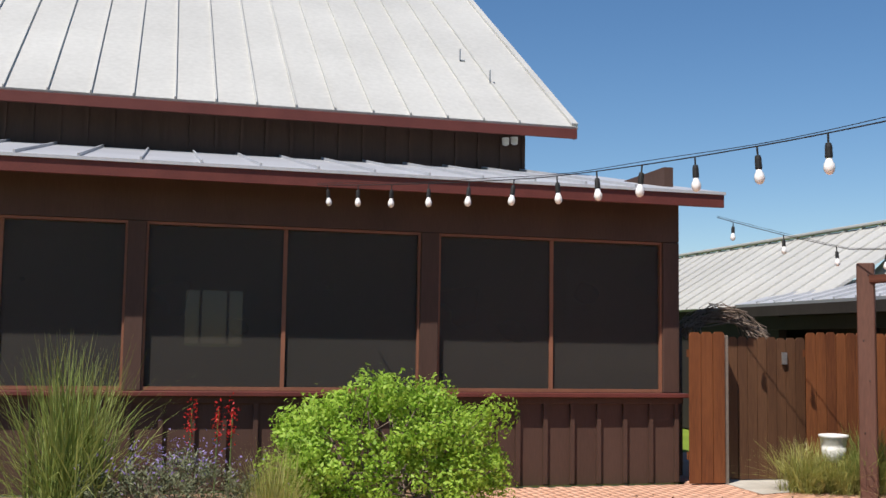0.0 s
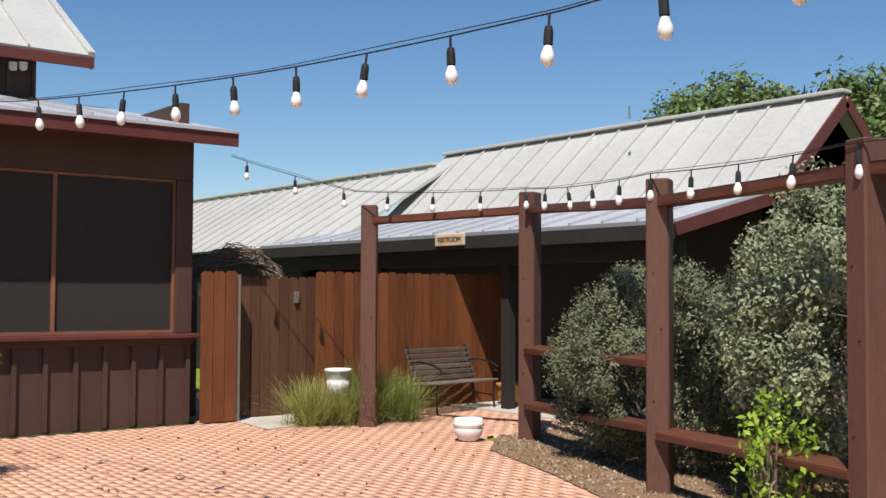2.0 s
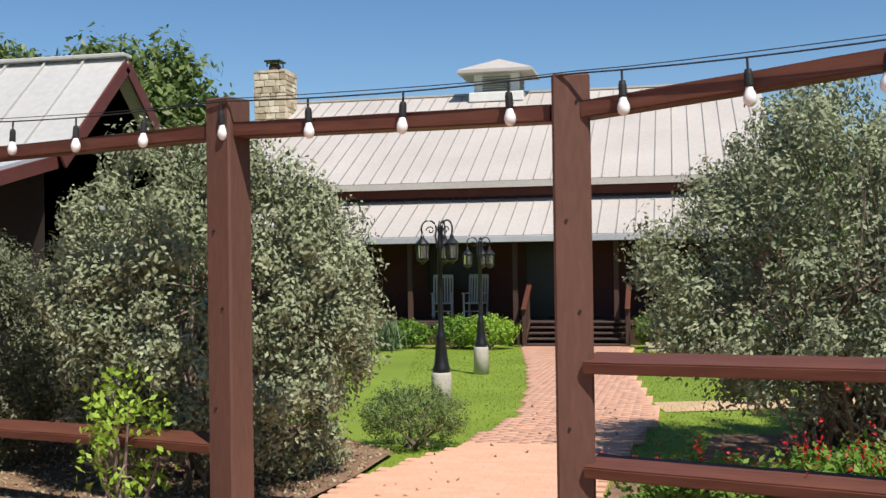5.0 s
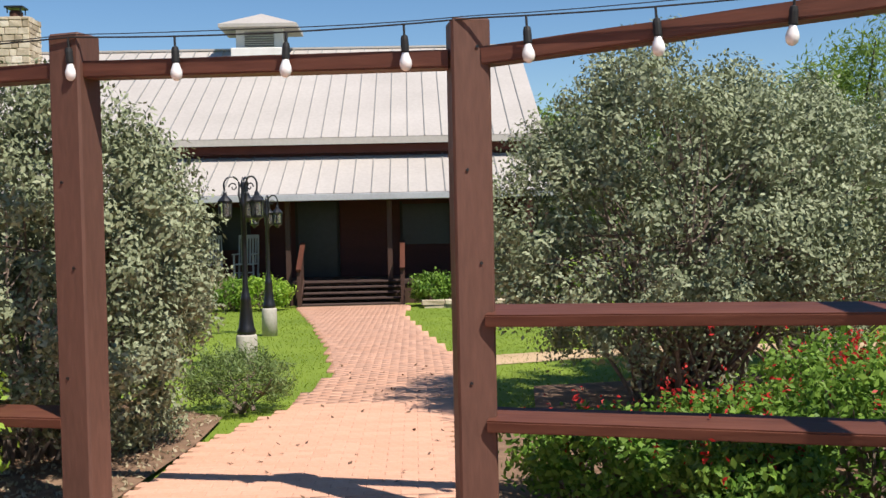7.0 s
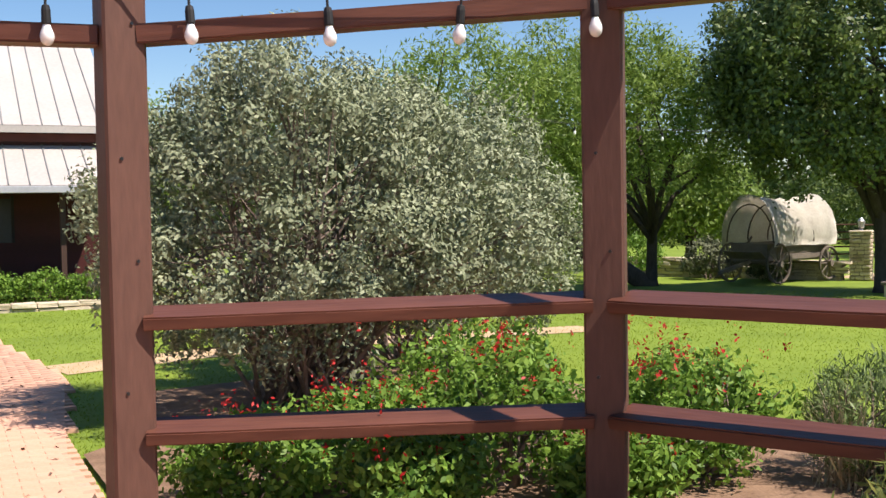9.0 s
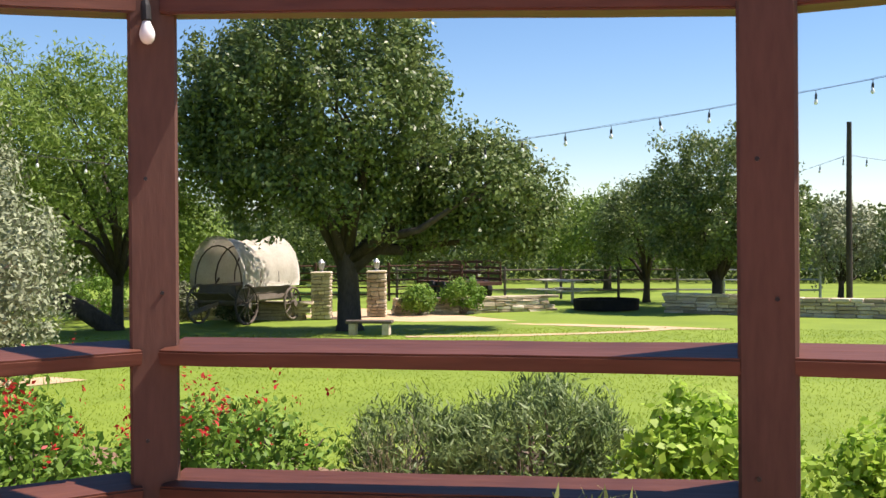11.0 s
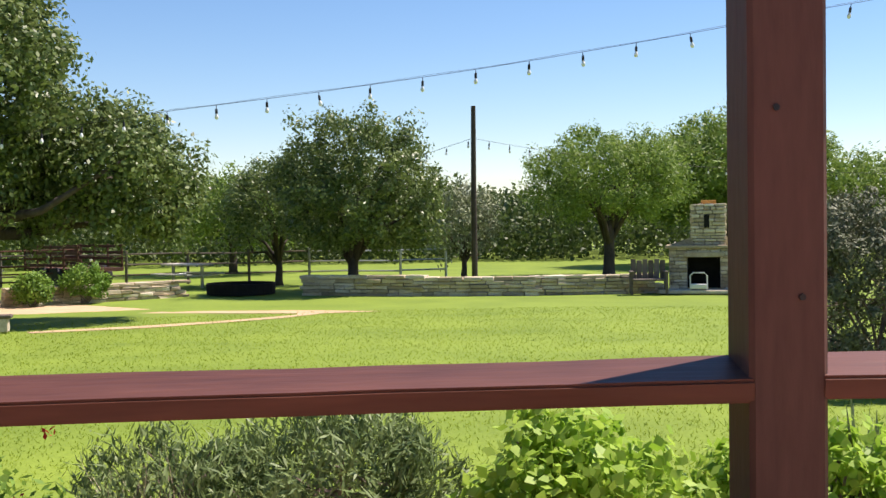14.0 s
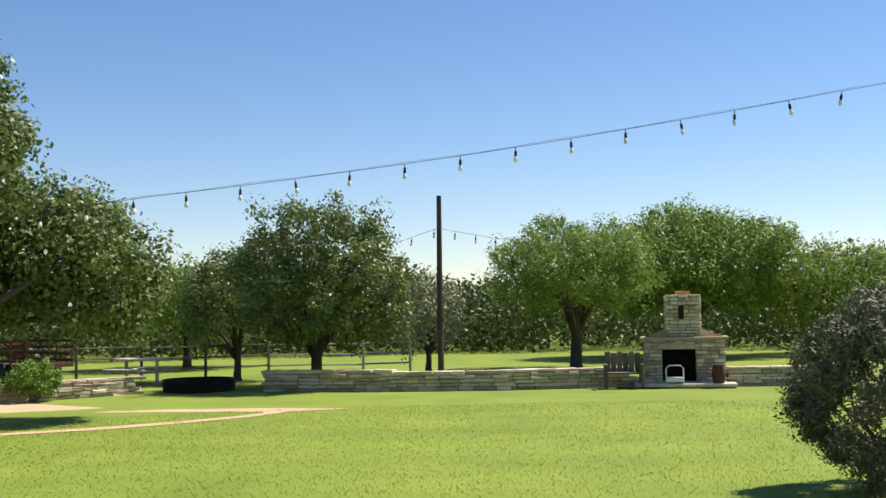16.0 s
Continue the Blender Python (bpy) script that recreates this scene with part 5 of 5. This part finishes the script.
for n, (x, y, r, h) in enumerate(((24.7, 4.2, 0.55, 0.35), (24.5, 3.4, 0.6, 0.36), (24.9, 5.4, 0.5, 0.3), (24.8, -0.4, 0.5, 0.36), (24.8, -1.3, 0.55, 0.38), (24.8, -2.3, 0.6, 0.36), (24.8, -3.2, 0.5, 0.35))):
    shrub("porch_shrub", "leafy green foundation shrub before the porch", (x, y), (r, r, h), "bright" if n == 1 else "salvia", 70 + n, 160, 18, 0.07, 0.08, 0.045, 8, 0.25, 0.5, group="porch foundation shrubs")
dry_wall("stone_edging", "low limestone edging before the porch shrubs", [(24.1, -0.2), (24.1, -3.6)], 0.16, 21)
tuft("yucca", "spiky green yucca before the porch", (24.6, 6.3), 90, 1.0, 0.7, "yucca", 80, 0.04, 0.3)
tuft("yucca", "spiky green yucca by the shrub", (23.8, 5.6), 90, 0.8, 0.6, "yucca", 81, 0.04, 0.3)

# ---- trees ----
tree("oak_tree", "large dark live oak with a long low limb", (17.7, -18.0), 1.75, 0.26, (0.3, 0.5, 4.9), (3.0, 3.0, 3.0), "oak", 101, 1000, 60, 0.22, 0.12, 0.07, 12, 0.32, 0.45, -0.85, (0.05, 0.05), (((-2.0, -2.1, 3.0), (2.1, 1.9, 1.5), 480), ((1.7, 1.6, 4.6), (1.5, 1.5, 2.0), 260)))
tree("mesquite_tree", "feathery light green mesquite with crooked trunks", (23.0, -15.6), 1.6, 0.14, (0.5, 0.9, 4.1), (3.2, 3.2, 2.5), "mesquite", 102, 760, 50, 0.25, 0.15, 0.045, 12, 0.4, 0.4, -0.7, (-0.3, 0.2))
tree("mesquite_tree", "leaning mesquite tree beyond the sage shrub", (22.0, -10.5), 1.2, 0.17, (0.3, 0.2, 3.6), (2.6, 2.8, 2.2), "mesquite", 103, 750, 30, 0.26, 0.16, 0.04, 10, 0.4, 0.4, -0.7, (0.8, 0.9))
tree("elm_tree", "rounded dense green tree beside the stone wall", (14.1, -30.4), 1.0, 0.17, (-0.1, 0, 3.0), (2.5, 2.5, 2.15), "oak", 104, 760, 50, 0.19, 0.12, 0.065, 10, 0.35, 0.4, -0.95)
tree("small_tree", "smaller green tree behind the fire ring", (17.8, -33.2), 0.9, 0.12, (0, 0, 2.6), (2.0, 2.0, 1.7), "oak", 105, 500, 30, 0.2, 0.13, 0.06, 9, 0.35, 0.45, -0.75)
tree("mesquite_tree", "spreading light green mesquite with forked trunk", (7.7, -39.4), 1.5, 0.2, (0, 0, 3.4), (3.0, 2.8, 1.75), "mesquite", 106, 700, 48, 0.22, 0.15, 0.05, 10, 0.35, 0.4, -0.85)
tree("mesquite_tree", "tall pale green tree behind the fireplace", (4.0, -48.5), 1.6, 0.25, (0, 0, 3.75), (4.3, 4.0, 2.35), "mesquite", 107, 1200, 44, 0.32, 0.2, 0.08, 12, 0.35, 0.45, -0.8)
tree("shade_tree", "tall green shade tree behind the houses", (25.8, 17.5), 3.0, 0.3, (0, 0, 6.2), (2.7, 2.7, 2.0), "oak", 108, 700, 30, 0.3, 0.2, 0.1, 10, 0.5, 0.45, -0.8)
tree("shade_tree", "leafy green tree behind the gabled roof", (21.3, 10.4), 2.2, 0.2, (0, 0, 4.6), (1.6, 1.6, 2.0), "oak", 109, 520, 30, 0.3, 0.2, 0.1, 10, 0.45, 0.45, -0.8)
tree("small_tree", "grey-green bushy tree by the pole", (12.6, -37.5), 0.7, 0.1, (0, 0, 2.0), (1.3, 1.3, 1.5), "sage", 110, 260, 28, 0.2, 0.14, 0.06, 8, 0.4, 0.45, -0.8)
for n, (x, y, r, h, mt) in enumerate(((-2.5, -50.5, 3.5, 4.0, "mesquite"), (-10, -52, 4, 4.2, "oak"), (-18, -48, 4, 4.0, "mesquite"), (31, -9.5, 3.6, 4.6, "mesquite"), (34, -22, 3.6, 4.2, "mesquite"), (31, -33, 3.5, 3.8, "oak"), (23.5, -41, 3.2, 3.5, "mesquite"), (36, -4, 3.5, 5.0, "mesquite"), (28.5, -21.0, 2.4, 3.0, "mesquite"))):
    tree("background_tree", "green tree at the edge of distant woods", (x, y), h * 0.4, 0.17, (0, 0, h * 0.72), (r, r, h * 0.42), mt, 120 + n, 480, 28, 0.34, 0.22, 0.08, 7, 0.4, 0.45, -0.85)


def oak_limb():
    oak = [o for o in bpy.data.objects if o.name == "oak_tree"][0]
    bm = bmesh.new()
    tube(bm, [(0, 0, 1.35), (-0.35, -0.4, 1.85), (-0.9, -0.95, 1.8), (-1.4, -1.5, 1.95), (-1.75, -1.9, 2.5), (-2.1, -2.3, 3.0)], [0.19, 0.16, 0.13, 0.11, 0.08, 0.03], 8)
    tube(bm, [(-1.3, -1.4, 1.92), (-1.9, -2.1, 2.0), (-2.6, -2.7, 2.3), (-3.0, -3.1, 2.7)], [0.08, 0.07, 0.05, 0.02], 6)
    part("limb", bm, "bark", oak, smooth=True)


oak_limb()


def leaning_trunk():
    mesquite = [o for o in bpy.data.objects if o.name == "mesquite_tree"][0]
    bm = bmesh.new()
    tube(bm, [(0, 0, -0.1), (0.5, 0.65, 0.5), (1.1, 1.5, 0.95), (1.7, 2.4, 1.75), (2.3, 3.1, 2.3), (2.5, 3.4, 3.2)], [0.24, 0.22, 0.2, 0.16, 0.12, 0.05], 9)
    tube(bm, [(1.2, 1.6, 1.05), (1.25, 1.9, 1.9), (1.0, 2.0, 2.9)], [0.1, 0.08, 0.03], 6)
    part("trunk", bm, "bark", mesquite, smooth=True)


leaning_trunk()


def far_woods():
    rng = np.random.default_rng(9)
    n = 8000
    a = np.radians(rng.uniform(-150, 12, n))
    r = rng.uniform(56, 78, n)
    top = 3.0 + 1.8 * np.array([noise.noise(Vector((x * 7, 0.3, 0))) for x in a]) + rng.random(n) * 1.2
    c = np.stack([r * np.cos(a), r * np.sin(a), -0.7 + rng.random(n) ** 0.8 * top.clip(1.2)], 1)
    pts = np.repeat(c, 34, 0) + rng.normal(size=(n * 34, 3)).clip(-1.6, 1.6) * (0.8, 0.8, 0.4)
    ob = leaves("far_woods", pts, 0.3, 0.2, "far", None, rng)
    tagged(ob, "distant band of dark green woods", "woods", kind="stuff")


far_woods()
for n, (x, y, r, h) in enumerate(((19.6, -25.0, 0.6, 0.5), (24.5, -18.6, 0.7, 0.5), (26.5, -17.3, 0.9, 0.6), (22.9, -19.3, 0.5, 0.4), (20.4, -23.9, 0.5, 0.4), (28.0, -16.0, 0.9, 0.7))):
    shrub("garden_shrub", "rounded green garden shrub by the stone wall", (x, y), (r, r, h), "sage_dark" if n % 2 else "salvia", 140 + n, 170, 20, 0.09, 0.09, 0.05, 6, 0.25, 0.5, group="shrubs by the stone wall")


# ---- lawn grass ----
def lawn_blades():
    rng = np.random.default_rng(21)
    n = 160000
    a = np.radians(rng.uniform(-112, 12, n))
    r = 5.4 + 20 * rng.random(n) ** 1.2
    x, y = 0.5 + r * np.cos(a), r * np.sin(a)
    ok = np.array([not inside(p, q, PAVED) and not (p < 8 and q > -5.2 and q > -7.5 + 0.0 * p and p > 0 and r_ < 6.2) for p, q, r_ in zip(x, y, r)])
    x, y, r = x[ok], y[ok], r[ok]
    z = np.array([ground(p, q) for p, q in zip(x, y)]) - 0.03
    h = rng.uniform(0.008, 0.03, len(x))
    t, w = rng.uniform(0, math.tau, len(x)), 0.002 + 0.0003 * r
    dx, dy = np.cos(t) * w, np.sin(t) * w
    base = np.stack([x, y, z], 1)
    o = np.stack([dx, dy, 0 * x], 1)
    tip = base + np.stack([rng.normal(0, 0.015, len(x)), rng.normal(0, 0.015, len(x)), h], 1)
    verts = np.stack([base - o, base + o, tip], 1).reshape(-1, 3)
    ob = raw_mesh("lawn_grass", verts, np.arange(len(verts)).reshape(-1, 3), "blade")
    tagged(ob, "short sunlit green lawn grass blades", "grass", kind="stuff")


lawn_blades()


def mulch_chips():
    rng = np.random.default_rng(4)
    x, y = np.r_[rng.uniform(5.2, 9.5, 9000), rng.uniform(1.5, 7.5, 0)], np.r_[rng.uniform(1.6, 7.4, 9000)]
    bed = [(6.95, 6.55), (7.7, 7.3), (10.5, 7.6), (10.5, 3.0), (8.9, 1.6), (7.74, 1.58), (6.38, 1.68), (5.3, 1.75), (5.75, 3.4), (6.4, 5.0)]
    c = np.array([(p, q, ground(p, q) + 0.02) for p, q in zip(x, y) if inside(p, q, bed)])
    ob = leaves("mulch_chips", c, 0.04, 0.018, "deadgrass", None, rng, None, -0.3)
    tagged(ob, "scattered wood chips on the shrub bed", "mulch", kind="stuff")


mulch_chips()


def leaf_litter():
    """Dry leaf crumbs blown over the patio and path."""
    rng = np.random.default_rng(14)
    x, y = rng.uniform(1.5, 13, 900), rng.uniform(-2, 9.6, 900)
    c = np.array([(p, q, ground(p, q) + 0.012) for p, q in zip(x, y) if inside(p, q, PATIO) or inside(p, q, PAVED)])
    up = unit(np.array((0, 0, 1.0)) + 0.3 * rng.normal(size=c.shape))
    ob = leaves("leaf_litter", c, 0.05, 0.026, "litter", None, rng, None, 0, up)
    tagged(ob, "scattered dry brown leaf crumbs on the paving", "leaf litter", kind="stuff")


leaf_litter()


# ---- brick paving ----
def bricks():
    bl, bw, j = 0.2, 0.1, 0.0035
    bm = box((bl - j, bw - j, 0.05), bevel=0.004)
    me = bpy.data.meshes.new("brick")
    bm.to_mesh(me), bm.free()
    me.materials.append(M["brick_ob"])
    rng = random.Random(2)
    single, verts, faces = 0, [], []
    corner = np.array([(sx, sy, sz) for sz in (-0.03, 0.0) for sx, sy in ((-1, -1), (1, -1), (1, 1), (-1, 1))])
    quads = np.array([(4, 5, 6, 7), (0, 1, 5, 4), (1, 2, 6, 5), (2, 3, 7, 6), (3, 0, 4, 7)])
    for poly, own in ((PAVED, True), (PATIO, False)):
        xs, ys = [p[0] for p in poly], [p[1] for p in poly]
        x0, x1, y0, y1 = min(xs), max(xs), max(min(ys), -6), min(max(ys), 11)
        x0 = max(x0, -4.5)
        row, x = 0, x0
        while x < x1:
            y = y0 + (row % 2) * bl / 2
            while y < y1:
                if inside(x, y, poly) and (own or not inside(x, y, PAVED)):
                    z = ground(x, y) + rng.gauss(0, 0.0007)
                    if own and 6.0 < x and single < 300:
                        o = new("brick", me)
                        o.parent = brick_path
                        o.matrix_basis = pose(x, y, z - 0.02, rng.gauss(0, 0.4), rng.gauss(0, 0.4), 90 + rng.gauss(0, 0.5))
                        single += 1
                    else:
                        k = len(verts)
                        verts.append(corner * ((bw - j) / 2, (bl - j) / 2, 1) + (x, y, z + 0.002))
                        faces.append(quads + 8 * k)
                y += bl
            x += bw
            row += 1
    ob = raw_mesh("paving_bricks", np.concatenate(verts), np.concatenate(faces), "brick", patio)
    ob["kind"] = "stuff"


bricks()
